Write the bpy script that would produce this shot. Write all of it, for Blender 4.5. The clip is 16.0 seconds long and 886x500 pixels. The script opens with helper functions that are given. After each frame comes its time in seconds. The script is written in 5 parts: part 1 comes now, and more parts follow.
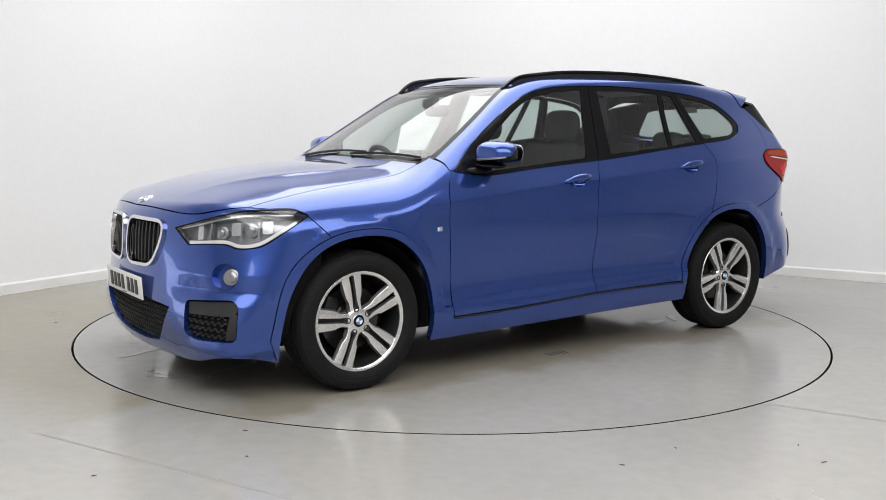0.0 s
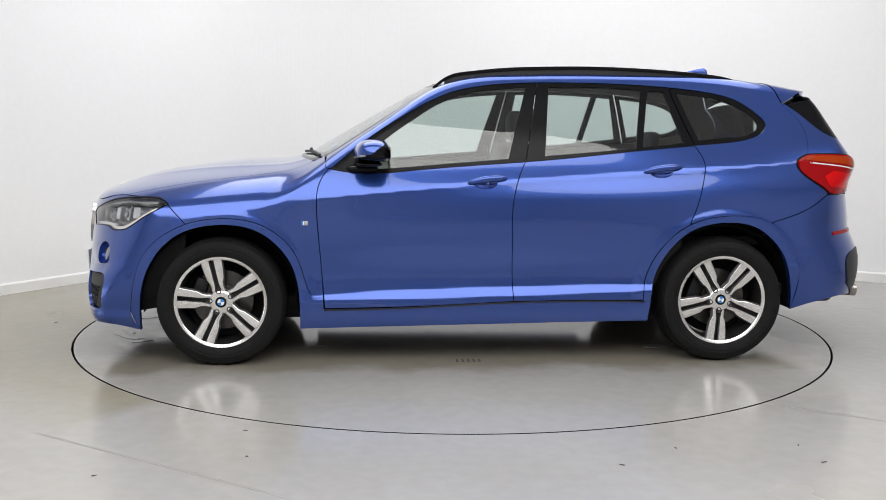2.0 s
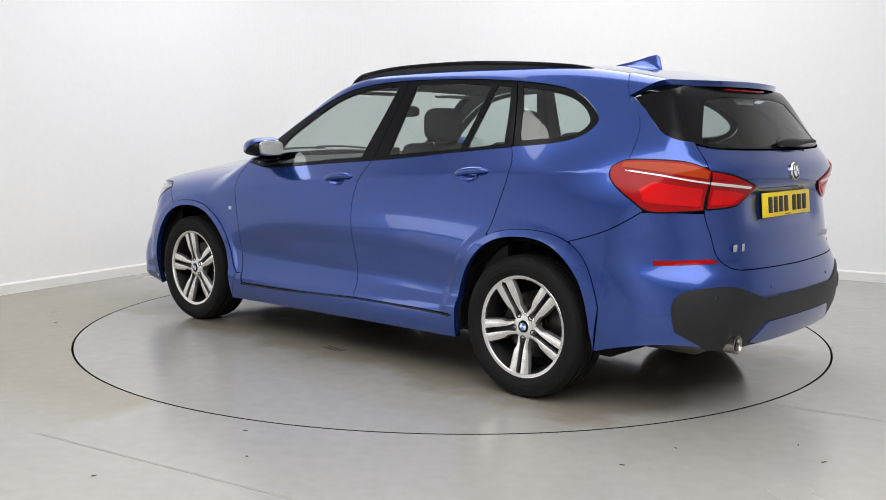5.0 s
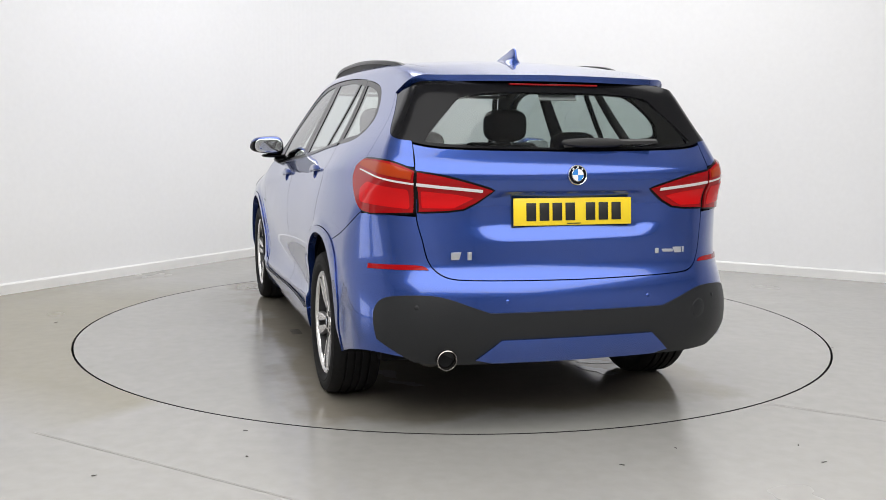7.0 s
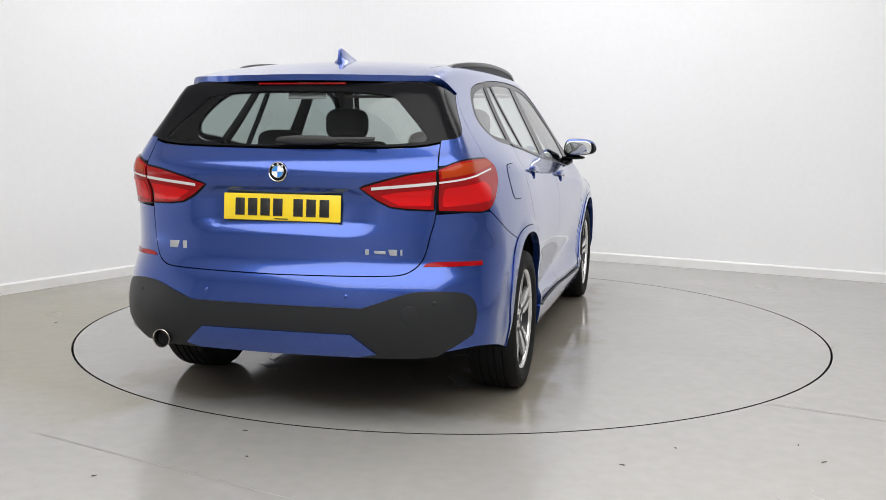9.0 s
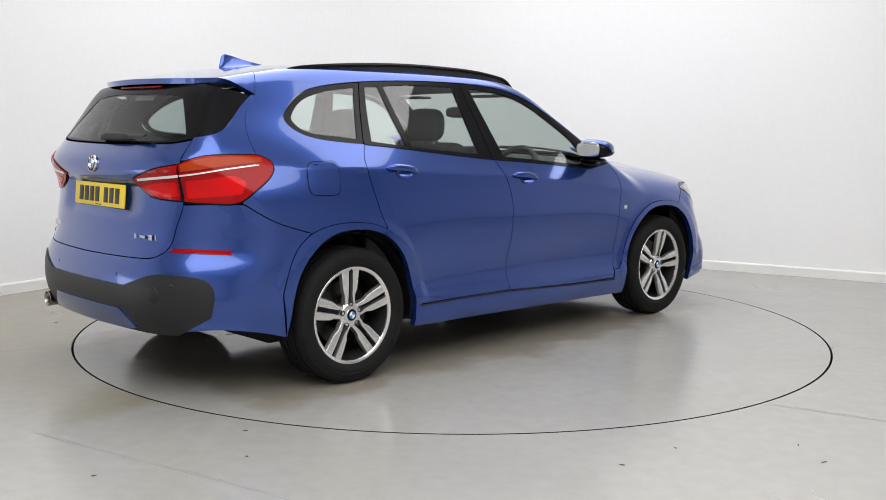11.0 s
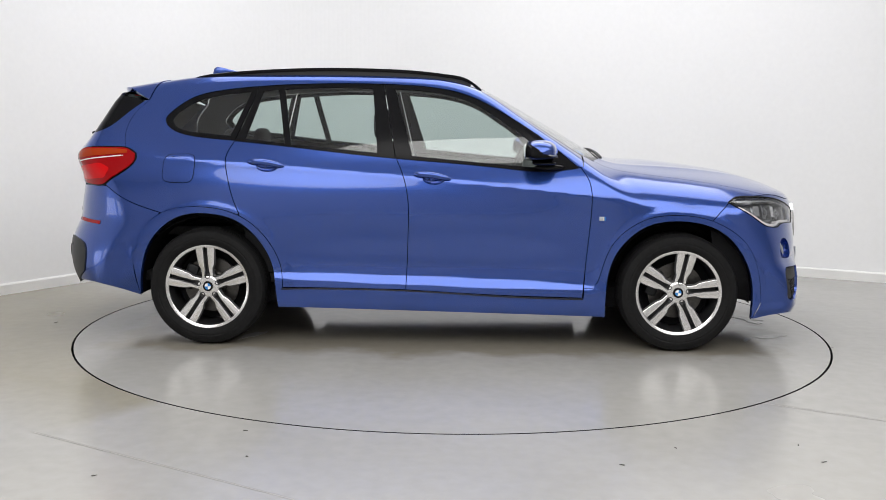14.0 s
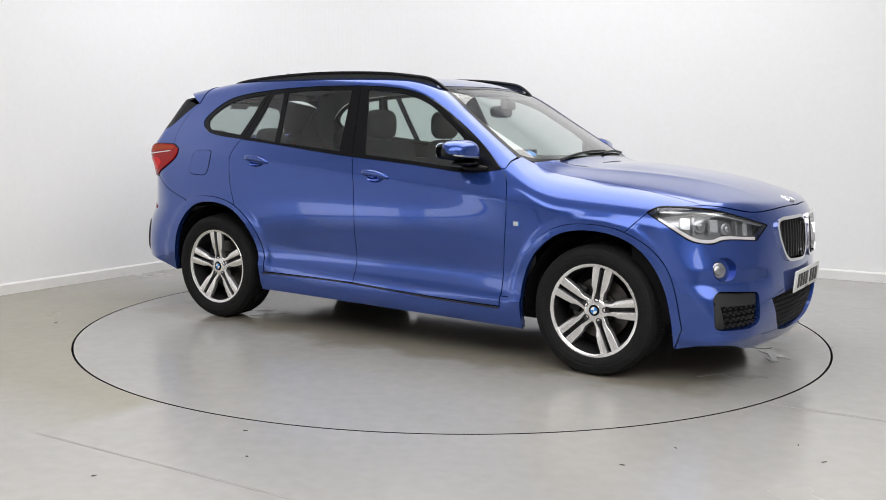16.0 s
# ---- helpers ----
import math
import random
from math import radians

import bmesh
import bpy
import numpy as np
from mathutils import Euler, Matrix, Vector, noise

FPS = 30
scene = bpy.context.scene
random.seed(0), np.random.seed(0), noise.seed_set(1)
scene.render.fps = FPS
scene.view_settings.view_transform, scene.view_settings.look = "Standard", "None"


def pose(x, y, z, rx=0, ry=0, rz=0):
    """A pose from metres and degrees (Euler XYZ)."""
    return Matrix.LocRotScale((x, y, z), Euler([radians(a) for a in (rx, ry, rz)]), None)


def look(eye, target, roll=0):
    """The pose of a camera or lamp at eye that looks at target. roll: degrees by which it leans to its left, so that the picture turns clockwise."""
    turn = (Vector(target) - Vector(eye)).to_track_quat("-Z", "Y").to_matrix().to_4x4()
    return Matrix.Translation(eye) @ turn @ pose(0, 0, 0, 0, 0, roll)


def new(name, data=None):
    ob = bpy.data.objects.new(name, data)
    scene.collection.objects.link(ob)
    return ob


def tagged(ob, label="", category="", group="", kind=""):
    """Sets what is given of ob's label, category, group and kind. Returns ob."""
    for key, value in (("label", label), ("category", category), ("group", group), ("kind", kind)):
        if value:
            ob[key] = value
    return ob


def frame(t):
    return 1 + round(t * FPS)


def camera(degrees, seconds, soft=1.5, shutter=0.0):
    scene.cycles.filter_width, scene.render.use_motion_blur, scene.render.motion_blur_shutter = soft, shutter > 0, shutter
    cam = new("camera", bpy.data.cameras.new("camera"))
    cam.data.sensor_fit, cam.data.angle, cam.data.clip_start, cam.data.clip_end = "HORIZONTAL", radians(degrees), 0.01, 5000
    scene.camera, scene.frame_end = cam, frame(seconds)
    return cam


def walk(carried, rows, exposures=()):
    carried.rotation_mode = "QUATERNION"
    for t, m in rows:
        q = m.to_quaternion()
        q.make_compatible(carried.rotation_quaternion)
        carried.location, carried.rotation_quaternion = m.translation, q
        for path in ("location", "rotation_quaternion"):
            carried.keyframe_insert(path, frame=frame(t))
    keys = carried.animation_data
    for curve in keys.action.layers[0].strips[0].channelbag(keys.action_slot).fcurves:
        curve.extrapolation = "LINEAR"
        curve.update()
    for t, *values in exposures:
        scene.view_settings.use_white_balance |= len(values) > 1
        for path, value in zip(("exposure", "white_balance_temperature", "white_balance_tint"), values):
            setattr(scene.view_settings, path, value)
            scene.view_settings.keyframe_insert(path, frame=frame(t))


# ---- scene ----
SPIN, START = -15.526, 215.95      # the turntable's degrees a second, and the car's heading at the start
CAR_X, CAR_Y = -0.041, 0.1785      # the car's middle from the turntable's axis, in its own directions

cam = camera(48.74, 16.0, 0.6)
EYE = look((0, -6.159, 1.255), (-0.08913, -6.159 + 9.9199, 1.255 - 1.2581), 0.489)
walk(cam, [(0.0, EYE), (16.0, EYE)])
scene.view_settings.exposure = 0.0

# ---- light: a white indoor studio lit from ceiling panels ----
world = bpy.data.worlds.new("studio_air")
world.use_nodes = True
world.node_tree.nodes["Background"].inputs[0].default_value = (0.9, 0.95, 1.0, 1)
world.node_tree.nodes["Background"].inputs[1].default_value = 0.02
scene.world = world


def area_light(name, x, y, z, w, d, watts, rx=0.0, rz=0.0, colour=(1.0, 0.983, 0.965)):
    data = bpy.data.lights.new(name, "AREA")
    data.shape, data.size, data.size_y, data.energy, data.color = "RECTANGLE", w, d, watts, colour
    ob = new(name, data)
    ob.matrix_world = pose(x, y, z, rx, 0, rz)
    return ob


# a luminous ceiling with an unlit strip between the camera's part and the turntable's, narrowing towards the rounded corner, and two low bright panes on the west wall
area_light("unseen_ceiling_light", 0.6, -5.72, 3.8, 8.4, 5.65, 470)
area_light("unseen_ceiling_light", 0.35, 0.35, 3.8, 5.2, 3.2, 155)
# extra light added to brighten the corner walls, not a known fitting
area_light("unseen_ceiling_light", -0.25, 2.55, 3.8, 2.8, 1.2, 25)
for k, w_ in ((3.3, 1.5), (5.3, 1.5)):
    area_light("wall_light_panel", -3.299 - 0.5185 * k + 0.05, 0.86 - 0.8551 * k - 0.03, 0.36, w_, 0.6, 5, 90, -121.2, (1.0, 0.985, 0.96))
# ---- materials ----
def material(name, colour, rough=0.5, metal=0.0, coat=0.0, grain=0.0, grain_scale=40.0, bump=0.0, stain=0.0, spec=0.5, stain_scale=2.0, rough_var=0.0):
    m = bpy.data.materials.new(name)
    m.use_nodes = True
    nt = m.node_tree
    b = nt.nodes["Principled BSDF"]
    b.inputs["Base Color"].default_value = (*colour, 1)
    b.inputs["Roughness"].default_value = rough
    b.inputs["Metallic"].default_value = metal
    b.inputs["Coat Weight"].default_value = coat
    b.inputs["Coat Roughness"].default_value = 0.03
    b.inputs["Specular IOR Level"].default_value = spec
    if grain or stain or bump or rough_var:
        co = nt.nodes.new("ShaderNodeTexCoord")
        fine, broad = nt.nodes.new("ShaderNodeTexNoise"), nt.nodes.new("ShaderNodeTexNoise")
        fine.inputs["Scale"].default_value, broad.inputs["Scale"].default_value = grain_scale, stain_scale
        fine.inputs["Detail"].default_value = broad.inputs["Detail"].default_value = 4
        for n in (fine, broad):
            nt.links.new(co.outputs["Object"], n.inputs["Vector"])
        last = None
        for n, amount in ((fine, grain), (broad, stain)):
            if not amount:
                continue
            ramp = nt.nodes.new("ShaderNodeMapRange")
            ramp.inputs[1].default_value, ramp.inputs[2].default_value = 0.3, 0.7
            ramp.inputs[3].default_value, ramp.inputs[4].default_value = 1 - amount, 1 + amount * 0.5
            nt.links.new(n.outputs["Fac"], ramp.inputs[0])
            mul = nt.nodes.new("ShaderNodeMix")
            mul.data_type, mul.blend_type = "RGBA", "MULTIPLY"
            mul.inputs[0].default_value = 1
            if last is None:
                mul.inputs[6].default_value = (*colour, 1)
            else:
                nt.links.new(last, mul.inputs[6])
            nt.links.new(ramp.outputs[0], mul.inputs[7])
            last = mul.outputs[2]
        if last is not None:
            nt.links.new(last, b.inputs["Base Color"])
        if rough_var:
            rr = nt.nodes.new("ShaderNodeMapRange")
            rr.inputs[1].default_value, rr.inputs[2].default_value = 0.3, 0.7
            rr.inputs[3].default_value, rr.inputs[4].default_value = rough - rough_var, rough + rough_var
            nt.links.new(broad.outputs["Fac"], rr.inputs[0])
            nt.links.new(rr.outputs[0], b.inputs["Roughness"])
        if bump:
            bp = nt.nodes.new("ShaderNodeBump")
            bp.inputs["Strength"].default_value, bp.inputs["Distance"].default_value = bump, 0.002
            nt.links.new(fine.outputs["Fac"], bp.inputs["Height"])
            nt.links.new(bp.outputs[0], b.inputs["Normal"])
    return m


def glass(name, tint, rough=0.0, gloss=1.0, base=0.07):
    """A thin pane: it tints what is seen through it and mirrors by Fresnel's law."""
    m = bpy.data.materials.new(name)
    m.use_nodes = True
    nt = m.node_tree
    nt.nodes.clear()
    out, mix = nt.nodes.new("ShaderNodeOutputMaterial"), nt.nodes.new("ShaderNodeMixShader")
    clear, shine, fres = nt.nodes.new("ShaderNodeBsdfTransparent"), nt.nodes.new("ShaderNodeBsdfGlossy"), nt.nodes.new("ShaderNodeLayerWeight")
    clear.inputs[0].default_value = (*tint, 1)
    shine.inputs["Roughness"].default_value = rough
    shine.inputs[0].default_value = (gloss, gloss, gloss, 1)
    fres.inputs["Blend"].default_value = 0.5
    power, scale = nt.nodes.new("ShaderNodeMath"), nt.nodes.new("ShaderNodeMath")
    power.operation, power.inputs[1].default_value = "POWER", 4.5
    scale.operation, scale.inputs[1].default_value, scale.inputs[2].default_value = "MULTIPLY_ADD", 0.9, base
    nt.links.new(fres.outputs["Facing"], power.inputs[0])
    nt.links.new(power.outputs[0], scale.inputs[0])
    nt.links.new(scale.outputs[0], mix.inputs[0])
    nt.links.new(clear.outputs[0], mix.inputs[1])
    nt.links.new(shine.outputs[0], mix.inputs[2])
    nt.links.new(mix.outputs[0], out.inputs[0])
    return m


PAINT = material("blue_metallic_paint", (0.0255, 0.073, 0.33), 0.22, 0.75, 1.0, grain=0.07, grain_scale=900, stain=0.03)
BLACK_GLOSS = material("black_gloss_trim", (0.006, 0.006, 0.007), 0.16, 0, 0.0, spec=0.14)
BLACK = material("black_plastic", (0.012, 0.012, 0.013), 0.55, grain=0.2, grain_scale=300, bump=0.15)
GREY_PLASTIC = material("dark_grey_plastic", (0.016, 0.017, 0.019), 0.42, spec=0.3, grain=0.15, grain_scale=250, bump=0.2)
SHELL = material("black_underbody", (0.006, 0.006, 0.007), 0.8, grain=0.3, grain_scale=30, spec=0.2)
RUBBER = material("tyre_rubber", (0.009, 0.009, 0.0095), 0.7, grain=0.25, grain_scale=60, bump=0.1, spec=0.18)
ALLOY = material("machined_alloy", (0.84, 0.83, 0.82), 0.24, 0.95, grain=0.06, grain_scale=120)
ALLOY_GREY = material("painted_grey_alloy", (0.035, 0.035, 0.037), 0.4, 0.5, 0.2)
SPOKE_FLANK = material("grey_painted_spoke_flank", (0.20, 0.20, 0.205), 0.38, 0.6, 0.2)
STEEL = material("brake_steel", (0.10, 0.095, 0.09), 0.35, 0.9, grain=0.2, grain_scale=80)
CHROME = material("chrome", (0.80, 0.80, 0.82), 0.08, 1.0)
PIPE = material("dark_chrome", (0.38, 0.36, 0.34), 0.22, 1.0, grain=0.15, grain_scale=60)
SATIN = material("satin_silver", (0.62, 0.63, 0.65), 0.3, 0.9)
REAR_GLASS = glass("rear_screen_glass", (0.52, 0.57, 0.56), base=0.03)
GLASS = glass("window_glass", (0.70, 0.78, 0.755), base=0.085)
SCREEN = glass("windscreen_glass", (0.84, 0.88, 0.86), base=0.085)
CLEAR = glass("clear_lamp_cover", (0.93, 0.94, 0.95))
RED = material("red_lamp_lens", (0.62, 0.004, 0.006), 0.10, 0, 0.0, spec=0.22)
RED_DARK = material("dark_red_lamp_lens", (0.30, 0.003, 0.005), 0.10, 0, 0.0, spec=0.22)
AMBER = material("amber_red_lamp_lens", (0.36, 0.038, 0.005), 0.10, 0, 0.0, spec=0.22)
WHITE_LENS = material("white_lamp_strip", (0.75, 0.72, 0.72), 0.1, 0, 1.0)
LAMP_BOWL = material("lamp_reflector", (0.66, 0.67, 0.69), 0.24, 0.85)
LAMP_DARK = material("lamp_dark_housing", (0.30, 0.305, 0.32), 0.2, 0.7, 0.3)
YELLOW = material("yellow_plate", (0.85, 0.62, 0.02), 0.35, grain=0.04, grain_scale=200)
WHITE_PLATE = material("white_plate", (0.78, 0.78, 0.76), 0.35, grain=0.04, grain_scale=200)
INK = material("black_plate_marking", (0.01, 0.01, 0.01), 0.4)
BADGE_BLUE = material("badge_blue", (0.03, 0.22, 0.62), 0.2, 0, 0.8)
BADGE_WHITE = material("badge_white", (0.8, 0.8, 0.8), 0.2, 0, 0.8)
SEAT = material("black_seat_cloth", (0.018, 0.018, 0.019), 0.75, grain=0.3, grain_scale=150, bump=0.3)
CABIN = material("dark_cabin_plastic", (0.025, 0.025, 0.026), 0.6, grain=0.2, grain_scale=120, bump=0.2)
LINER = material("grey_headlining", (0.22, 0.21, 0.20), 0.9, grain=0.08, grain_scale=200)
PILLAR = material("grey_pillar_lining", (0.13, 0.13, 0.128), 0.8, grain=0.1, grain_scale=200)
MIRROR = material("mirror_glass", (0.85, 0.87, 0.88), 0.02, 1.0)
# Unseen south and east walls: the room's dimmer end is put into their colour.
DIM_WALL = material("dimmed_wall_paint", (0.60, 0.60, 0.61), 0.85, grain=0.015, grain_scale=25, stain=0.02, stain_scale=0.6, bump=0.05)
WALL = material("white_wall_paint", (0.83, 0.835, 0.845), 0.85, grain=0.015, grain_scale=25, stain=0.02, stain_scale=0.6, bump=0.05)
BOARD = material("white_skirting_paint", (0.80, 0.80, 0.79), 0.45, stain=0.05, stain_scale=3)


def damp_and_car_shade(nt, b, src):
    """Brownish damp with the car's shade and reflection painted in: darker, glossier, ragged edge."""
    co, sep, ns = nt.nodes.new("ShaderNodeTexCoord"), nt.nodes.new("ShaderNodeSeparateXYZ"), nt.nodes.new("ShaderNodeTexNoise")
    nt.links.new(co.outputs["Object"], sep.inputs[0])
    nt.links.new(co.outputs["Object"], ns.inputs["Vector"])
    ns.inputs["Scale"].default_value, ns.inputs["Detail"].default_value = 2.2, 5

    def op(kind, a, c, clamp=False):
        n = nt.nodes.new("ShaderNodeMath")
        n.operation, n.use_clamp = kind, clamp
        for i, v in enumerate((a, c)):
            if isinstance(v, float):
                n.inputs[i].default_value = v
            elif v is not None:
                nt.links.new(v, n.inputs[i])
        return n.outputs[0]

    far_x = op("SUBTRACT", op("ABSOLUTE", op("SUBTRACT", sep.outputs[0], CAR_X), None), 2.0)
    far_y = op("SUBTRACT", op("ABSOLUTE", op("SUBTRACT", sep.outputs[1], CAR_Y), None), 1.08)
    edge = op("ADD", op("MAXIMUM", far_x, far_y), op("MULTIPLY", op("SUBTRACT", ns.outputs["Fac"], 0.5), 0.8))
    under_car = op("MULTIPLY", edge, -6.0, True)
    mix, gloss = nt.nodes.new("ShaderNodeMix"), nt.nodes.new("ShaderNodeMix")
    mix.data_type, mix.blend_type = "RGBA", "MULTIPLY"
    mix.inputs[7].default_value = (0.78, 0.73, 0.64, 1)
    nt.links.new(under_car, mix.inputs[0])
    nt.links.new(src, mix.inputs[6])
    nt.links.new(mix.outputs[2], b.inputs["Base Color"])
    nt.links.new(under_car, gloss.inputs[0])
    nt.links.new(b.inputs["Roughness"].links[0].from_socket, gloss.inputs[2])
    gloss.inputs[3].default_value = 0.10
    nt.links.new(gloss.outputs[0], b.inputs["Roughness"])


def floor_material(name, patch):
    """Grey resin; patch adds the faint warm-toned area beside the turntable."""
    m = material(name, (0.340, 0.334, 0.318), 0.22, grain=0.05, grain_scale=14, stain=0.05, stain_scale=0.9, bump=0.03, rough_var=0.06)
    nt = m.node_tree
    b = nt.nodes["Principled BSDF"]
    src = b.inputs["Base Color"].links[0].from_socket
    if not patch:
        # the deck's colour carries the shade under the car as well as damp
        damp_and_car_shade(nt, b, src)
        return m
    co, sep = nt.nodes.new("ShaderNodeTexCoord"), nt.nodes.new("ShaderNodeSeparateXYZ")
    nt.links.new(co.outputs["Object"], sep.inputs[0])
    last = None
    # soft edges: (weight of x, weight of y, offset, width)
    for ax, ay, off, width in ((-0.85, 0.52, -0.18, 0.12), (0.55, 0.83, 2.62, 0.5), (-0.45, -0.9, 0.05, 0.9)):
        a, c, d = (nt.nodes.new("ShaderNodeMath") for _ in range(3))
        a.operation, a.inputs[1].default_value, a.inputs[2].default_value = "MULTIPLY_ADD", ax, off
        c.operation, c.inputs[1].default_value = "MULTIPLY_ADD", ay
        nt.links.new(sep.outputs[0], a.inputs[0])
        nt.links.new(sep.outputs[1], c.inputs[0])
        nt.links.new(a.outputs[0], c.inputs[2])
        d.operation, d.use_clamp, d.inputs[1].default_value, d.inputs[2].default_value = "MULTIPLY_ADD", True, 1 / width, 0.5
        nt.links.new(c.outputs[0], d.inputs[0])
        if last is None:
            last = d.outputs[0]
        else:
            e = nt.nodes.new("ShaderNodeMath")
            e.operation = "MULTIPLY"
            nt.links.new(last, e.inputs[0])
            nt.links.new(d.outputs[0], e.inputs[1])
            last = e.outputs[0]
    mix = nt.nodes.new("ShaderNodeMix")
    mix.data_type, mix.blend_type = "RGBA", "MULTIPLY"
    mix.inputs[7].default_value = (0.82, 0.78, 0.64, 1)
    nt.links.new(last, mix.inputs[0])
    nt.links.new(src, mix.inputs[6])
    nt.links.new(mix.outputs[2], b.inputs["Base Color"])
    return m


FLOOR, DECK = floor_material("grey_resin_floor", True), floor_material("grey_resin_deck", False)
WET = material("damp_mark", (0.33, 0.325, 0.31), 0.06, spec=0.6, grain=0.1, grain_scale=30)
DIRT = material("dark_grit", (0.05, 0.045, 0.04), 0.8)
JOINT = material("floor_joint", (0.30, 0.29, 0.27), 0.6)
# ---- helpers for meshes ----
def put(name, verts, faces, mat, parent=None, label="", smooth=False, pose_m=None):
    me = bpy.data.meshes.new(name)
    me.from_pydata([tuple(v) for v in verts], [], [tuple(f) for f in faces])
    me.materials.append(mat)
    if smooth:
        me.polygons.foreach_set("use_smooth", [True] * len(me.polygons))
    me.update()
    ob = new(name, me)
    if parent is not None:
        ob.parent = parent
    if pose_m is not None:
        ob.matrix_basis = pose_m
    return tagged(ob, label)


def part(name, bm, mat, parent=None, label="", smooth=True, angle=35):
    me = bpy.data.meshes.new(name)
    bmesh.ops.recalc_face_normals(bm, faces=bm.faces)
    if smooth:
        for f in bm.faces:
            f.smooth = True
        for e in bm.edges:
            if len(e.link_faces) == 2 and e.calc_face_angle(0) > radians(angle):
                e.smooth = False
    bm.to_mesh(me)
    bm.free()
    me.materials.append(mat)
    ob = new(name, me)
    if parent is not None:
        ob.parent = parent
    return tagged(ob, label)


def box(x0, y0, z0, x1, y1, z1, bevel=0.0, segments=2):
    bm = bmesh.new()
    bmesh.ops.create_cube(bm, size=1, matrix=Matrix.Translation(((x0 + x1) / 2, (y0 + y1) / 2, (z0 + z1) / 2)) @ Matrix.Diagonal((x1 - x0, y1 - y0, z1 - z0, 1)))
    if bevel:
        bmesh.ops.bevel(bm, geom=bm.edges[:], offset=bevel, segments=segments, profile=0.5, affect="EDGES")
    return bm


def lathe(profile, n=64, axis="y", closed=False):
    """A body of revolution from (radius, along) pairs round the y or z axis."""
    bm = bmesh.new()
    rings = []
    for i in range(n):
        a = 2 * math.pi * i / n
        row = []
        for r, h in profile:
            row.append(bm.verts.new((r * math.cos(a), h, r * math.sin(a)) if axis == "y" else (r * math.cos(a), r * math.sin(a), h)))
        rings.append(row)
    m = len(profile)
    for i in range(n):
        a, b = rings[i], rings[(i + 1) % n]
        for j in range(m if closed else m - 1):
            k = (j + 1) % m
            bm.faces.new((a[j], b[j], b[k], a[k]))
    bmesh.ops.remove_doubles(bm, verts=bm.verts[:], dist=1e-5)
    return bm


# ---- the studio ----
RADIUS, GAP = 2.271, 0.006
LEFT_A, LEFT_B = Vector((-3.299, 0.86)), Vector((-1.902, 3.164))
RIGHT_A, RIGHT_B = Vector((3.592, 1.864)), Vector((1.348, 3.077))


def cross(p, d, q, e):
    s = ((q - p).x * e.y - (q - p).y * e.x) / (d.x * e.y - d.y * e.x)
    return p + s * d


left_way, right_way = (LEFT_A - LEFT_B).normalized(), (RIGHT_A - RIGHT_B).normalized()
CORNER = cross(LEFT_B, left_way, RIGHT_B, right_way)
L_END, R_END = CORNER + left_way * 13.0, CORNER + right_way * 13.0
BACK = L_END + right_way * 13.0
HEIGHT = 3.9


def wall(name, a, b, inward):
    """A wall 0.15 m thick whose inner face runs from a to b, with its skirting board."""
    o = -inward * 0.15
    ring_ = [a, b, b + o, a + o]
    verts = [(*p, z) for z in (0, HEIGHT) for p in ring_]
    faces = [(0, 1, 2, 3), (7, 6, 5, 4)] + [(i, i + 4, (i + 1) % 4 + 4, (i + 1) % 4) for i in range(4)]
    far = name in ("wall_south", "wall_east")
    tagged(put(name, verts, faces, DIM_WALL if far else WALL), "unseen painted plaster studio wall, toned grey for the dim end" if far else "white painted plaster studio wall", "wall", kind="structure")


def skirting(name, a, b, inward):
    prof = [(0, 0), (0.016, 0), (0.016, 0.070), (0.010, 0.080), (0, 0.082)]
    verts = [(*(p + inward * (d + 0.002)), z) for p in (a, b) for d, z in prof]
    n = len(prof)
    faces = [(i, (i + 1) % n, (i + 1) % n + n, i + n) for i in range(n)] + [tuple(range(n)), tuple(range(2 * n - 1, n - 1, -1))]
    tagged(put(name, verts, faces, BOARD), "white painted skirting board along the wall", "skirting board", kind="structure")


BEND = 1.5
W_START, N_START = CORNER + left_way * BEND, CORNER + right_way * BEND
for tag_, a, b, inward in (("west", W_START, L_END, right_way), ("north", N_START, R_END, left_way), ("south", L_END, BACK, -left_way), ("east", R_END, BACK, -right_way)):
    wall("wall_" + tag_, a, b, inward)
    skirting("baseboard_" + tag_, a, b, inward)
# the rounded corner between them, with its bent skirting
arc = [W_START * (1 - t) ** 2 + CORNER * 2 * t * (1 - t) + N_START * t * t for t in np.linspace(0, 1, 49)]
arc_in = [(right_way * (1 - t) + left_way * t).normalized() for t in np.linspace(0, 1, 49)]
rows_ = [[(*p, 0), (*p, HEIGHT), (*(p - w * 0.15), HEIGHT), (*(p - w * 0.15), 0)] for p, w in zip(arc, arc_in)]
verts = [v for r in rows_ for v in r]
faces = [(4 * i + k, 4 * i + 4 + k, 4 * i + 4 + (k + 1) % 4, 4 * i + (k + 1) % 4) for i in range(48) for k in range(4)]
tagged(put("wall_corner", verts, faces, WALL, smooth=False), "white rounded studio wall corner", "wall", kind="structure")
prof = [(0, 0), (0.016, 0), (0.016, 0.070), (0.010, 0.080), (0, 0.082)]
verts = [(*(p + w * (d + 0.002)), z) for p, w in zip(arc, arc_in) for d, z in prof]
faces = [(5 * i + k, 5 * i + 5 + k, 5 * i + 5 + (k + 1) % 5, 5 * i + (k + 1) % 5) for i in range(48) for k in range(5)]
tagged(put("baseboard_corner", verts, faces, BOARD), "white painted skirting board along the rounded corner", "skirting board", kind="structure")
verts = [(*p, z) for z in (HEIGHT, HEIGHT + 0.2) for p in (CORNER, L_END, BACK, R_END)]
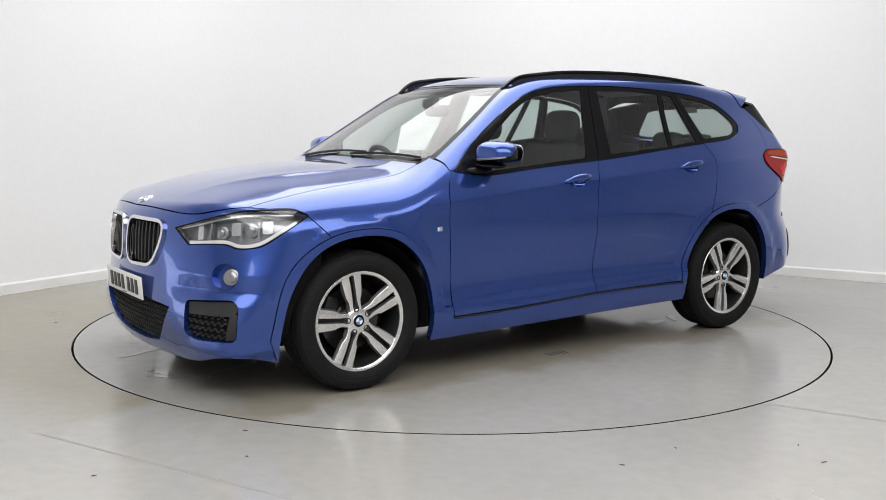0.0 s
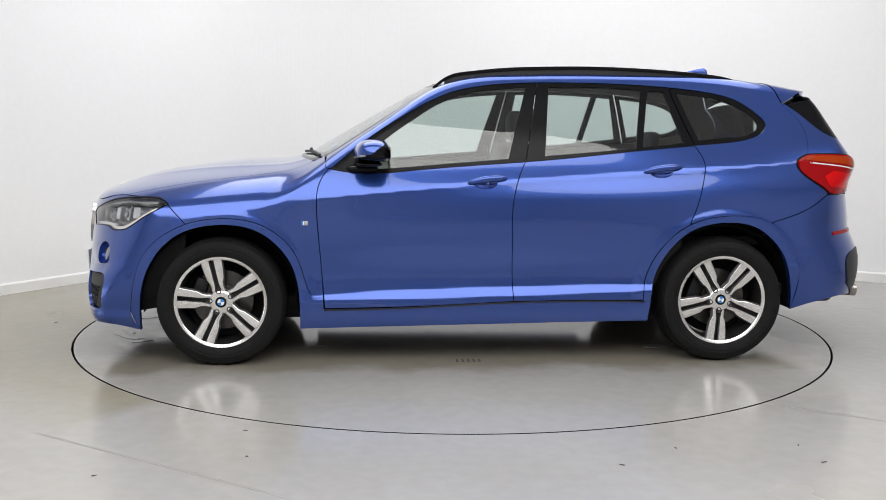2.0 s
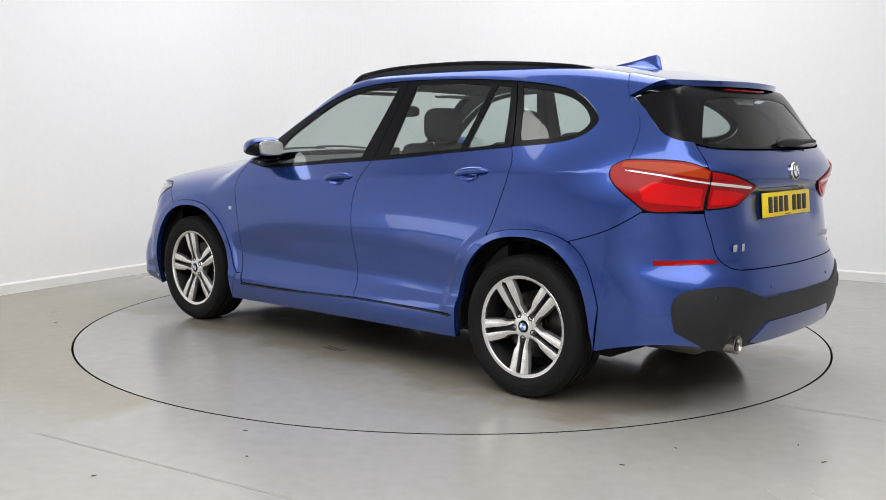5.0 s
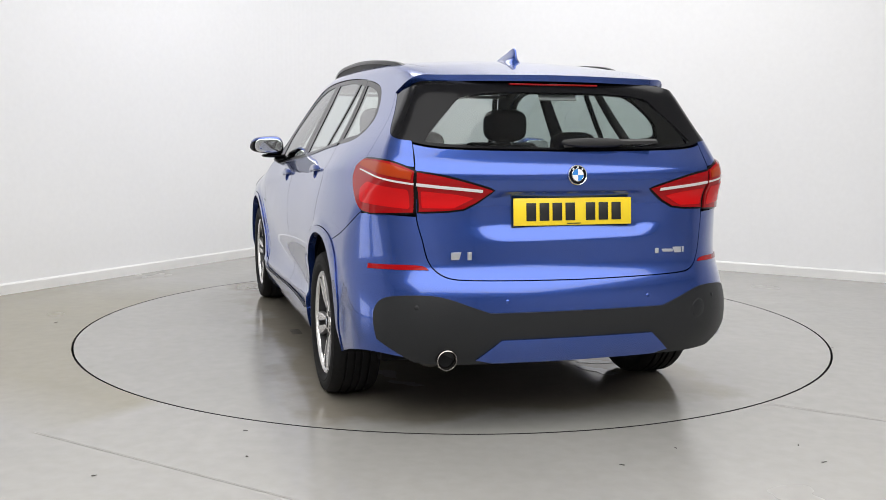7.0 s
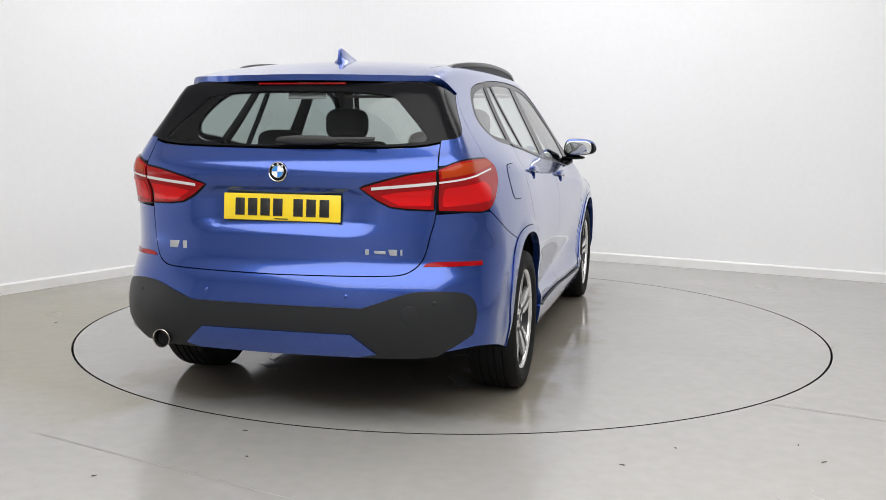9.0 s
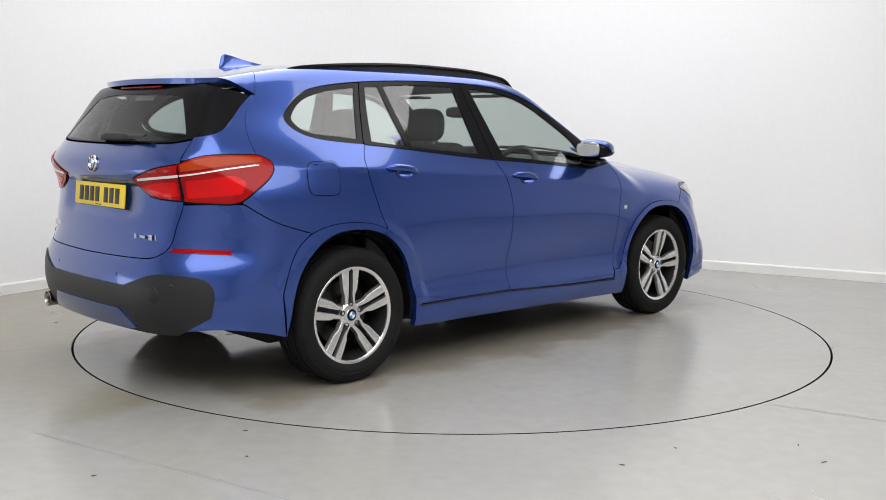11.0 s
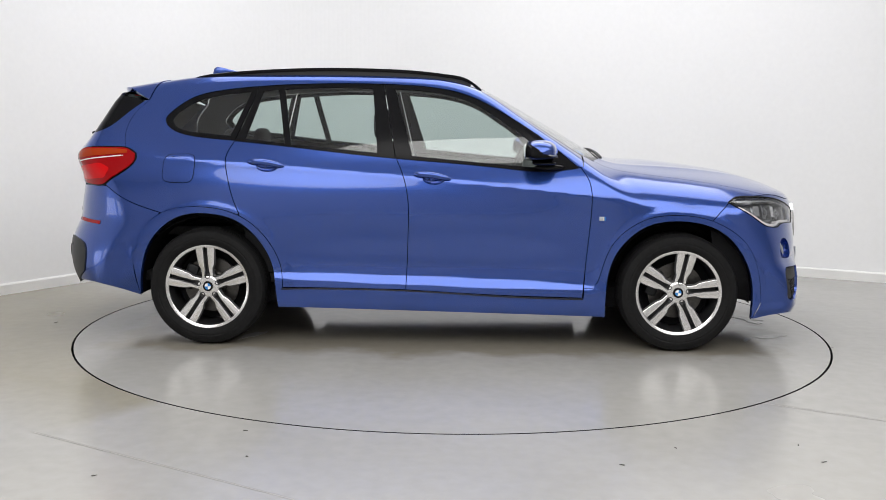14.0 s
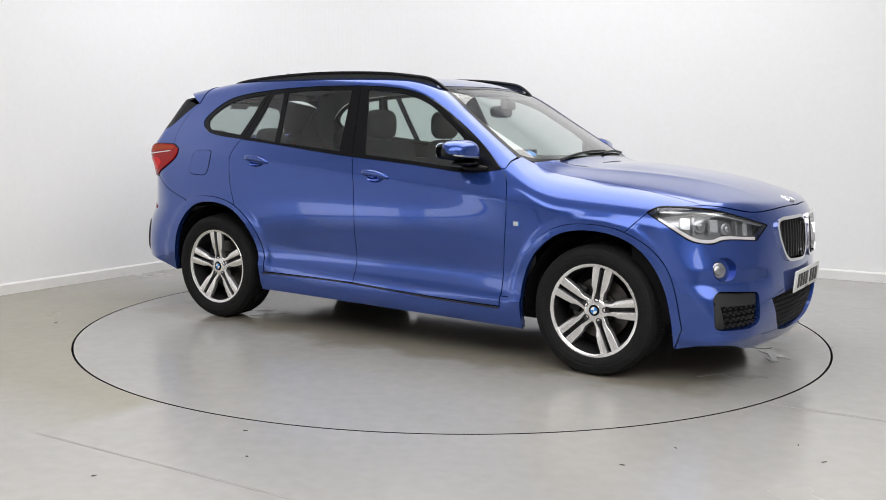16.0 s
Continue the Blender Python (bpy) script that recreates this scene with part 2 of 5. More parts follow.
tagged(put("ceiling", verts, [(0, 1, 2, 3), (7, 6, 5, 4)] + [(i, i + 4, (i + 1) % 4 + 4, (i + 1) % 4) for i in range(4)], WALL), "white studio ceiling", "ceiling", kind="structure")

# the floor is one sheet round the turntable's round opening
n = 192
inner = [((RADIUS + GAP) * math.cos(2 * math.pi * i / n), (RADIUS + GAP) * math.sin(2 * math.pi * i / n)) for i in range(n)]


def out_to(x, y):
    v = Vector((x, y)).normalized()
    best = 99
    for p, e, w in ((CORNER, left_way, right_way), (CORNER, right_way, left_way), (L_END, right_way, -left_way), (R_END, left_way, -right_way)):
        s = v.dot(w)
        if s < -1e-6:
            best = min(best, (p.dot(w)) / s)
    return v * (best * 1.05 + 0.1)


outer = [tuple(out_to(x, y)) for x, y in inner]
verts = [(*p, 0.0) for p in inner] + [(*p, 0.0) for p in outer]
faces = [(i, n + i, n + (i + 1) % n, (i + 1) % n) for i in range(n)]
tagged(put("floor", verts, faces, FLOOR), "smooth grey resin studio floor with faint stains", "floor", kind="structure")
# the pit is coloured black so that the gap looks shaded
pit = lathe([(0.0, -0.16), (RADIUS + GAP, -0.16), (RADIUS + GAP, -0.0015)], n, "z")
tagged(part("turntable_pit", pit, SHELL), "pit under the turntable edge, blackened to look shaded", "pit", kind="structure")

turntable = new("turntable")
tagged(turntable, "round grey floor turntable flush with the floor", "turntable")
rim = RADIUS - GAP
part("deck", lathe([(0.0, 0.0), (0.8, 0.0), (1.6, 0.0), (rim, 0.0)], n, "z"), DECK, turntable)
# the deck's side is black too: shade put into its colour
part("shaded_edge", lathe([(rim, -0.0015), (rim, -0.05), (0, -0.05)], n, "z"), SHELL, turntable)


def blot(name, x, y, rx, ry, turn, z, mat, parent, seed, rough=0.35):
    """A thin uneven patch lying on the floor."""
    rnd = random.Random(seed)
    bm = bmesh.new()
    k = 26
    vs = []
    ph = [rnd.uniform(0, 6.28) for _ in range(4)]
    for i in range(k):
        a = 2 * math.pi * i / k
        r = 1 + rough * (0.6 * math.sin(2 * a + ph[0]) + 0.5 * math.sin(3 * a + ph[1]) + 0.4 * math.sin(5 * a + ph[2]) + 0.3 * math.sin(9 * a + ph[3]))
        px, py = rx * r * math.cos(a), ry * r * math.sin(a)
        c, s_ = math.cos(turn), math.sin(turn)
        vs.append(bm.verts.new((x + px * c - py * s_, y + px * s_ + py * c, z)))
    top = bm.faces.new(vs)
    low_ = [bm.verts.new((v.co.x, v.co.y, z - 0.0015)) for v in vs]
    for i in range(k):
        bm.faces.new((vs[i], low_[i], low_[(i + 1) % k], vs[(i + 1) % k]))
    return part(name, bm, mat, parent, smooth=False)


# damp marks and scuffs that turn with the deck
for i, (x, y, rx, ry, a) in enumerate(((1.94, 0.33, 0.13, 0.030, 2.4), (1.84, 0.45, 0.05, 0.025, 0.4), (1.94, -0.27, 0.10, 0.03, 0.3), (1.79, -0.34, 0.06, 0.02, 1.0), (-1.36, -0.38, 0.10, 0.05, 0.5),
                                       (-1.18, -0.44, 0.12, 0.035, 1.2), (-1.141, 0.69, 0.10, 0.035, 0.1), (-1.351, 0.647, 0.08, 0.03, 0.9), (0.847, 0.626, 0.06, 0.018, 0.2), (1.965, 0.212, 0.09, 0.03, 2.0), (1.614, 0.322, 0.12, 0.012, 0.2))):
    blot("damp_mark", x, y, rx, ry, a, 0.002, WET, turntable, i)
for i in range(5):
    part("scuff_mark", box(-0.075 + 0.03 * i, 0.965, 0.0, -0.063 + 0.03 * i, 1.025, 0.0015), DIRT, turntable)
for i, (x, y) in enumerate(((-0.845, -2.257), (1.393, -2.365), (0.648, -2.62), (-1.275, -2.797), (-0.771, -2.574), (1.42, -2.563), (0.892, -2.417), (2.2, -0.6), (-2.5, -0.1))):
    ob = blot("grit_speck", x, y, 0.009, 0.0032, i * 1.3, 0.003, DIRT, None, 50 + i, 0.5)
    tagged(ob, "tiny dark speck of grit on the grey floor", "grit", "grit on the floor")


def joint(a, b):
    a, b = Vector(a), Vector(b)
    w = (b - a).orthogonal().normalized() * 0.0022
    tagged(put("floor_joint", [(*(a - w), 0.001), (*(a + w), 0.001), (*(b + w), 0.001), (*(b - w), 0.001)], [(0, 1, 2, 3)], JOINT), "faint joint line in the grey floor", "joint", kind="structure")


joint((-1.697, -2.311), (-0.524, -2.998))
joint((1.417, -1.752), (1.892, -2.022))
# ---- the car's outer surface: x ahead, y to its left, z up, origin midway between the axles ----
def cardinal(knots):
    """Second derivatives of the natural cubic spline through each unit vector on the knots."""
    k = np.asarray(knots, float)
    n, h = len(k), np.diff(k)
    a, b = np.eye(n), np.zeros((n, n))
    for i in range(1, n - 1):
        a[i, i - 1:i + 2] = h[i - 1], 2 * (h[i - 1] + h[i]), h[i]
        b[i, i - 1:i + 2] = 6 / h[i - 1], -6 / h[i - 1] - 6 / h[i], 6 / h[i]
    return k, h, np.linalg.solve(a, b)


def basis(spl, x):
    """The weight of every knot's value at the places x."""
    k, h, m = spl
    x = np.clip(x, k[0], k[-1])
    i = np.clip(np.searchsorted(k, x, side="right") - 1, 0, len(k) - 2)
    u, v, hh = (k[i + 1] - x) / h[i], (x - k[i]) / h[i], h[i]
    w = ((u ** 3 - u) * hh ** 2 / 6)[:, None] * m[i] + ((v ** 3 - v) * hh ** 2 / 6)[:, None] * m[i + 1]
    rows = np.arange(len(x))
    w[rows, i] += u
    w[rows, i + 1] += v
    return w


def spline(pairs):
    k, v = zip(*sorted(pairs))
    spl, v = cardinal(k), np.array(v)
    return lambda x: basis(spl, np.asarray(x, float)) @ v


SX = cardinal([-2.30, -1.80, -1.335, -0.70, -0.20, 0.50, 0.90, 1.335, 1.75, 2.20])
SZ = cardinal([0.15, 0.30, 0.45, 0.62, 0.78, 0.93, 1.05, 1.15, 1.30, 1.45, 1.60])
HALF_WIDTH = np.array([
    (0.76, 0.80, 0.82, 0.82, 0.80, 0.77, 0.74, 0.71, 0.64, 0.57, 0.50),
    (0.82, 0.86, 0.875, 0.875, 0.865, 0.845, 0.805, 0.762, 0.672, 0.592, 0.51),
    (0.84, 0.880, 0.895, 0.90, 0.895, 0.875, 0.835, 0.782, 0.692, 0.612, 0.54),
    (0.825, 0.872, 0.860, 0.880, 0.890, 0.868, 0.818, 0.774, 0.700, 0.628, 0.56),
    (0.825, 0.872, 0.853, 0.878, 0.890, 0.866, 0.812, 0.770, 0.700, 0.630, 0.56),
    (0.825, 0.872, 0.855, 0.880, 0.893, 0.868, 0.812, 0.768, 0.700, 0.628, 0.56),
    (0.83, 0.877, 0.880, 0.890, 0.895, 0.875, 0.818, 0.760, 0.692, 0.615, 0.54),
    (0.84, 0.880, 0.895, 0.900, 0.897, 0.860, 0.790, 0.730, 0.650, 0.575, 0.50),
    (0.83, 0.870, 0.885, 0.885, 0.872, 0.832, 0.760, 0.700, 0.610, 0.530, 0.45),
    (0.80, 0.830, 0.840, 0.830, 0.800, 0.750, 0.680, 0.610, 0.520, 0.440, 0.36)])
hood_line = spline([(2.25, 0.76), (2.12, 0.855), (2.05, 0.888), (1.95, 0.925), (1.77, 0.967), (1.6, 0.995), (1.42, 1.018), (1.25, 1.035),
                    (1.08, 1.053), (0.9, 1.075), (0.7, 1.09), (-2.4, 1.1)])
cabin_line = spline([(2.2, 0.30), (1.5, 0.73), (1.08, 1.0), (0.92, 1.097), (0.734, 1.207), (0.562, 1.306), (0.39, 1.403), (0.26, 1.472), (0.1, 1.527),
                     (-0.2, 1.562), (-0.6, 1.577), (-1.0, 1.578), (-1.4, 1.560), (-1.7, 1.519), (-1.95, 1.473), (-2.3, 1.40)])
cabin_crown = spline([(2.2, 0.2), (0.9, 0.17), (0.45, 0.15), (0.1, 0.085), (-0.6, 0.085), (-1.4, 0.085), (-2.3, 0.09)])
nose_line = spline([(0.10, 2.02), (0.16, 2.08), (0.25, 2.128), (0.35, 2.150), (0.5, 2.152), (0.65, 2.150), (0.75, 2.143), (0.85, 2.125), (0.95, 2.10), (1.7, 2.0)])
nose_sweep = spline([(0.1, 0.45), (0.35, 0.5), (0.57, 0.78), (0.75, 1.0), (0.9, 1.05), (1.7, 1.05)])
tail_line = spline([(0.1, -2.10), (0.25, -2.20), (0.33, -2.25), (0.42, -2.283), (0.56, -2.288), (0.63, -2.268), (0.69, -2.238), (0.78, -2.222), (0.87, -2.205),
                    (0.98, -2.203), (1.04, -2.222), (1.09, -2.212), (1.15, -2.165), (1.20, -2.125), (1.30, -2.052), (1.40, -1.985), (1.47, -1.935), (1.7, -1.75)])
tail_sweep = spline([(0.1, 0.5), (0.5, 0.6), (0.70, 0.72), (0.90, 0.60), (1.10, 0.42), (1.30, 0.35), (1.7, 0.30)])


def smax(a, b, r):
    h = np.clip(0.5 + 0.5 * (a - b) / r, 0, 1)
    return b + (a - b) * h + r * h * (1 - h)


def ease(t):
    t = np.clip(t, 0, 1)
    return t * t * (3 - 2 * t)


side_crease = spline([(-2.2, 1.09), (-1.5, 1.058), (-0.995, 1.026), (-0.055, 0.962), (0.4, 0.922), (0.83, 0.872), (1.2, 0.825), (2.2, 0.70)])


def body(x, y, z, tailed=True):
    """Below zero inside the car; without its tail, the roof line runs on to the rear."""
    x, y, z = (np.atleast_1d(np.asarray(v, float)) for v in (x, y, z))
    x, y, z = np.broadcast_arrays(x, y, z)
    s = np.abs(y)
    width = np.einsum("ni,ij,nj->n", basis(SX, x), HALF_WIDTH, basis(SZ, z))
    # the flare above the sill and the hollow over it, the crease through the handles, the swell round the arches
    along = ease((1.2 - np.abs(x)) / 0.25)
    width = width + along * (0.014 * ease((0.408 - 0.027 * x - z) / 0.055) - 0.003 * np.exp(-((z - 0.50) / 0.09) ** 2))
    d = z - side_crease(x)
    width = width + 0.016 * ease((1.25 - x) / 0.5) * ease((x + 1.95) / 0.6) * np.exp(-np.sqrt(d * d + 0.008 ** 2) / np.where(d > 0, 0.09, 0.045))
    away = np.hypot(np.abs(x) - 1.335, z - 0.334)
    width = width + 0.007 * ease((0.505 - away) / 0.05) * ease((z - 0.30) / 0.10) * ease((2.0 - np.abs(x)) / 0.25)
    top = smax(hood_line(x) - 0.10 * s ** 2 - 0.26 * s ** 8, cabin_line(x) - cabin_crown(x) * s ** 2, 0.05)
    top = top + 0.020 * ease((0.62 - s) / 0.45) * ease((x - 0.95) / 0.35) * ease((2.06 - x) / 0.4)
    nose = nose_line(z) - nose_sweep(z) * (0.34 * s ** 2 + 0.34 * s ** 6)
    tail = tail_line(z) + 0.12 * s ** 2 + tail_sweep(z) * s ** 6
    f = smax(s - width, z - top, 0.05)
    f = smax(f, x - nose, 0.06)
    return smax(f, tail - x, 0.055) if tailed else f


def roofline(x, y, z):
    return body(x, y, z, False)


def solve(fun, lo, hi, n):
    lo, hi = np.full(n, float(lo)), np.full(n, float(hi))
    for _ in range(34):
        mid = (lo + hi) / 2
        inside = fun(mid) < 0
        lo, hi = np.where(inside, mid, lo), np.where(inside, hi, mid)
    return (lo + hi) / 2


def side_map(uv):
    """(x, z) seen from the left side."""
    x, z = uv[:, 0], uv[:, 1]
    y = solve(lambda v: body(x, v, z), 0, 1.2, len(x))
    return np.stack([x, y, z], 1)


def top_map(uv):
    """(x, y) seen from above."""
    x, y = uv[:, 0], uv[:, 1]
    z = solve(lambda v: body(x, y, v), 0.5, 2.0, len(x))
    return np.stack([x, y, z], 1)


def cap_map(sign):
    """(w, z) round an upright axis near the front (1) or rear (-1) end; w is the turn from straight ahead in radians."""
    def go(uv):
        c, s, z = sign * np.cos(uv[:, 0]), np.sin(uv[:, 0]), uv[:, 1]
        r = solve(lambda v: body(sign * 1.2 + v * c, v * s, z), 0, 1.4, len(z))
        return np.stack([sign * 1.2 + r * c, r * s, z], 1)
    return go


front_map, rear_map = cap_map(1), cap_map(-1)


def normals(p, field=body):
    e = 1e-4
    g = np.stack([field(*(p + e * np.eye(3)[k]).T) - field(*(p - e * np.eye(3)[k]).T) for k in range(3)], 1)
    return g / np.maximum(np.linalg.norm(g, axis=1), 1e-9)[:, None]


def ring_map(uv, field=body):
    """(x, a): round the car's long axis; a is the height angle in radians."""
    x, c, s = uv[:, 0], np.cos(uv[:, 1]), np.sin(uv[:, 1])
    r = solve(lambda v: field(x, v * c, 0.5 + v * s), 0, 1.6, len(x))
    return np.stack([x, r * c, 0.5 + r * s], 1)


def roof_map(uv):
    return ring_map(uv, roofline)


def ring(points):
    """Ring coordinates of (x, y, z), or of (x, z) as seen from the left side."""
    q = np.array([tuple(side_map(np.array([p], float))[0]) if len(p) == 2 else tuple(p) for p in points])
    return np.stack([q[:, 0], np.arctan2(q[:, 2] - 0.5, q[:, 1])], 1)


def around(sign, points):
    """Cap coordinates of (x, y, z), or of (x, z) as seen from the left side."""
    q = np.array([tuple(side_map(np.array([p], float))[0]) if len(p) == 2 else tuple(p) for p in points])
    return np.stack([np.arctan2(q[:, 1], sign * q[:, 0] - 1.2), q[:, 2]], 1)
# ---- panels laid on the surface ----
from mathutils.geometry import delaunay_2d_cdt


def curve(points, step=0.02):
    """A smooth open line through the points."""
    p = np.asarray(points, float)
    if len(p) < 3:
        q = p
    else:
        d = np.concatenate([[0], np.cumsum(np.sqrt(np.linalg.norm(np.diff(p, axis=0), axis=1)))])
        n = max(2, int(np.linalg.norm(np.diff(p, axis=0), axis=1).sum() / step) * 2)
        t = np.linspace(0, d[-1], n)
        q = basis(cardinal(d), t) @ p
    out = [q[0]]
    for a, b in zip(q[:-1], q[1:]):
        k = max(1, int(math.ceil(np.linalg.norm(b - a) / step)))
        out += [a + (b - a) * (i + 1) / k for i in range(k)]
    return np.array(out)


def outline(*lines, step=0.02):
    """A closed outline of smooth lines that meet at corners."""
    out = []
    for i, line in enumerate(lines):
        nxt = np.asarray(lines[(i + 1) % len(lines)], float)[0]
        line = np.asarray(line, float)
        c = curve(line, step)
        if np.linalg.norm(line[-1] - nxt) > 1e-6:
            c = np.concatenate([c, curve([line[-1], nxt], step)[1:]])
        out.append(c[:-1])
    return np.concatenate(out)


def both(half):
    """A full outline from its left half, which starts and ends on the middle line; w or y is mirrored."""
    half = np.asarray(half)
    other = half[::-1] * np.array([-1, 1])
    full = np.concatenate([half, other[1:] if abs(half[-1, 0]) < 1e-6 else other])
    return full[:-1] if abs(half[0, 0]) < 1e-6 else full


def both_xy(half):
    half = np.asarray(half)
    other = half[::-1] * np.array([1, -1])
    return np.concatenate([half, other[1:]])[:-1]


def rounded(points, r, n=5):
    """A closed outline with its corners rounded."""
    p, out = np.asarray(points, float), []
    for i in range(len(p)):
        a, b, c = p[i - 1], p[i], p[(i + 1) % len(p)]
        la, lc = np.linalg.norm(a - b), np.linalg.norm(c - b)
        s = b + (a - b) * min(r / la, 0.45)
        e = b + (c - b) * min(r / lc, 0.45)
        out += [(1 - t) ** 2 * s + 2 * t * (1 - t) * b + t * t * e for t in np.linspace(0, 1, n)]
    return outline(*[[v] for v in out])


def inside(poly, q):
    x, y = q[:, 0], q[:, 1]
    hit = np.zeros(len(q), bool)
    for a, b in zip(poly, np.roll(poly, -1, 0)):
        if a[1] == b[1]:
            continue
        m = (a[1] > y) != (b[1] > y)
        hit ^= m & (x < (b[0] - a[0]) * (y - a[1]) / (b[1] - a[1]) + a[0])
    return hit


def area2(poly):
    q = np.roll(poly, -1, 0)
    return float((poly[:, 0] * q[:, 1] - q[:, 0] * poly[:, 1]).sum())


def shrink(poly, d):
    if area2(poly) < 0:
        poly = poly[::-1]
    t = np.roll(poly, -1, 0) - np.roll(poly, 1, 0)
    t /= np.maximum(np.linalg.norm(t, axis=1), 1e-9)[:, None]
    return poly + d * np.stack([-t[:, 1], t[:, 0]], 1)


def lay(poly, mapper, holes=(), grid=0.035, off=0.0, flange=0.014, gap=0.0022, dish=None, field=body):
    """Verts, faces and normals of a sheet on the car's surface inside a flat outline, with turned-in edges."""
    poly = shrink(np.asarray(poly, float), gap)
    holes = [shrink(np.asarray(h, float), 0.0) for h in holes]
    loops = [poly, *holes]
    lo, hi = poly.min(0), poly.max(0)
    gx, gy = np.meshgrid(np.arange(lo[0] + grid / 3, hi[0], grid), np.arange(lo[1] + grid / 3, hi[1], grid))
    q = np.stack([gx.ravel(), gy.ravel()], 1)
    q = q[inside(poly, q)]
    for h in holes:
        q = q[~inside(h, q)]
    edge = np.concatenate(loops)
    if len(q):
        keep = np.ones(len(q), bool)
        for s in range(0, len(q), 400):
            d = np.linalg.norm(q[s:s + 400, None] - edge[None], axis=2).min(1)
            keep[s:s + 400] = d > grid * 0.35
        q = q[keep]
    pts, edges, base = [Vector(v) for v in np.concatenate([edge, q])], [], 0
    for l in loops:
        edges += [(base + i, base + (i + 1) % len(l)) for i in range(len(l))]
        base += len(l)
    v2, _, tri, *_ = delaunay_2d_cdt(pts, edges, [], 0, 1e-6)
    v2, tri = np.array([tuple(v) for v in v2]), np.array(tri)
    mid = v2[tri].mean(1)
    ok = inside(poly, mid)
    for h in holes:
        ok &= ~inside(h, mid)
    tri = tri[ok]
    p = mapper(v2)
    nm = normals(p, field)
    p = p + nm * off
    if dish is not None:
        e = 1e-3
        around_ = []
        for step in ((e, 0), (-e, 0), (0, e), (0, -e)):
            q_ = mapper(v2 + step)
            around_.append(q_ + normals(q_, field) * (off + dish(v2 + step))[:, None])
        p = p + nm * dish(v2)[:, None]
        turned = np.cross(around_[0] - around_[1], around_[2] - around_[3])
        turned /= np.maximum(np.linalg.norm(turned, axis=1), 1e-12)[:, None]
        turned *= np.sign((turned * nm).sum(1))[:, None]
        nm = turned
    a, b, c = (p[tri[:, k]] for k in range(3))
    flip = (np.cross(b - a, c - a) * nm[tri[:, 0]]).sum(1) < 0
    hand = -1 if flip.mean() > 0.5 else 1
    tri[flip] = tri[flip][:, ::-1]
    verts, faces, norm = [p], [tri], [nm]
    if flange:
        count = len(p)
        for k, l in enumerate(loops):
            e = mapper(l)
            ne = normals(e, field)
            e = e + ne * off
            t = np.roll(e, -1, 0) - np.roll(e, 1, 0)
            o = np.cross(t, ne)
            o /= np.maximum(np.linalg.norm(o, axis=1), 1e-9)[:, None]
            m = len(l)
            i = np.arange(m)
            j = (i + 1) % m
            quad = np.stack([i, j, j + m, i + m], 1) + count
            verts += [e, e - ne * flange]
            inner_ = mapper(shrink(l, 0.004 if k == 0 else -0.004))
            o = o * np.sign(((e - inner_) * o).sum(1).mean())
            norm += [o, o]
            two = np.concatenate([quad[:, [0, 1, 2]], quad[:, [0, 2, 3]]])
            both_ = np.concatenate([e, e - ne * flange])
            loc = two - count
            facing = np.cross(both_[loc[:, 1]] - both_[loc[:, 0]], both_[loc[:, 2]] - both_[loc[:, 0]])
            agree = (facing * np.concatenate([o, o])[loc[:, 0]]).sum(1).mean() > 0
            faces.append(two if agree else two[:, ::-1])
            count += 2 * m
    return np.concatenate(verts), np.concatenate(faces), np.concatenate(norm)


def sheet(name, pieces, mat, parent, mirror=False, label=""):
    """One mesh from one or more laid sheets."""
    vs, fs, ns, base = [], [], [], 0
    for v, f, nrm in pieces:
        vs.append(v), fs.append(f + base), ns.append(nrm)
        base += len(v)
    v, f, nrm = np.concatenate(vs), np.concatenate(fs), np.concatenate(ns)
    if mirror:
        v, nrm, f = v * [1, -1, 1], nrm * [1, -1, 1], f[:, ::-1]
    me = bpy.data.meshes.new(name)
    me.from_pydata(v.tolist(), [], f.tolist())
    me.materials.append(mat)
    me.polygons.foreach_set("use_smooth", [True] * len(me.polygons))
    me.update()
    me.normals_split_custom_set_from_vertices(nrm.tolist())
    ob = new(name, me)
    ob.parent = parent
    return tagged(ob, label)


def pair(name, pieces, mat, parent, label=""):
    return [sheet(name, pieces, mat, parent, m, label) for m in (False, True)]


car = new("car")
tagged(car, "blue metallic compact sport utility car parked on the turntable", "car")

# lines on the side, as (x, z)
BELT = [(0.762, 1.030), (0.584, 1.008), (0.347, 1.024), (0.05, 1.050), (-0.263, 1.073), (-0.547, 1.099), (-0.845, 1.131), (-1.183, 1.163)]
WINDOW_TOP = [(0.762, 1.030), (0.591, 1.169), (0.385, 1.305), (0.175, 1.416), (-0.04, 1.471), (-0.347, 1.492), (-0.716, 1.492), (-1.054, 1.476),
              (-1.33, 1.444), (-1.478, 1.397), (-1.580, 1.320), (-1.603, 1.277), (-1.543, 1.217), (-1.356, 1.177), (-1.183, 1.163)]
FRONT_GAP = [(0.774, 1.030), (0.818, 0.963), (0.835, 0.846), (0.825, 0.669), (0.811, 0.487), (0.795, 0.302)]
MID_GAP = [(-0.263, 1.073), (-0.217, 0.971), (-0.188, 0.826), (-0.187, 0.677), (-0.194, 0.495), (-0.200, 0.334)]
REAR_GAP = [(-1.183, 1.163), (-1.222, 1.082), (-1.214, 0.981), (-1.174, 0.835), (-1.140, 0.758)]
FRONT_ARCH = [(1.795, 0.29), (1.776, 0.419), (1.708, 0.601), (1.555, 0.722), (1.405, 0.768), (1.227, 0.770), (1.11, 0.737), (0.994, 0.653), (0.923, 0.532),
              (0.880, 0.396), (0.851, 0.357)]
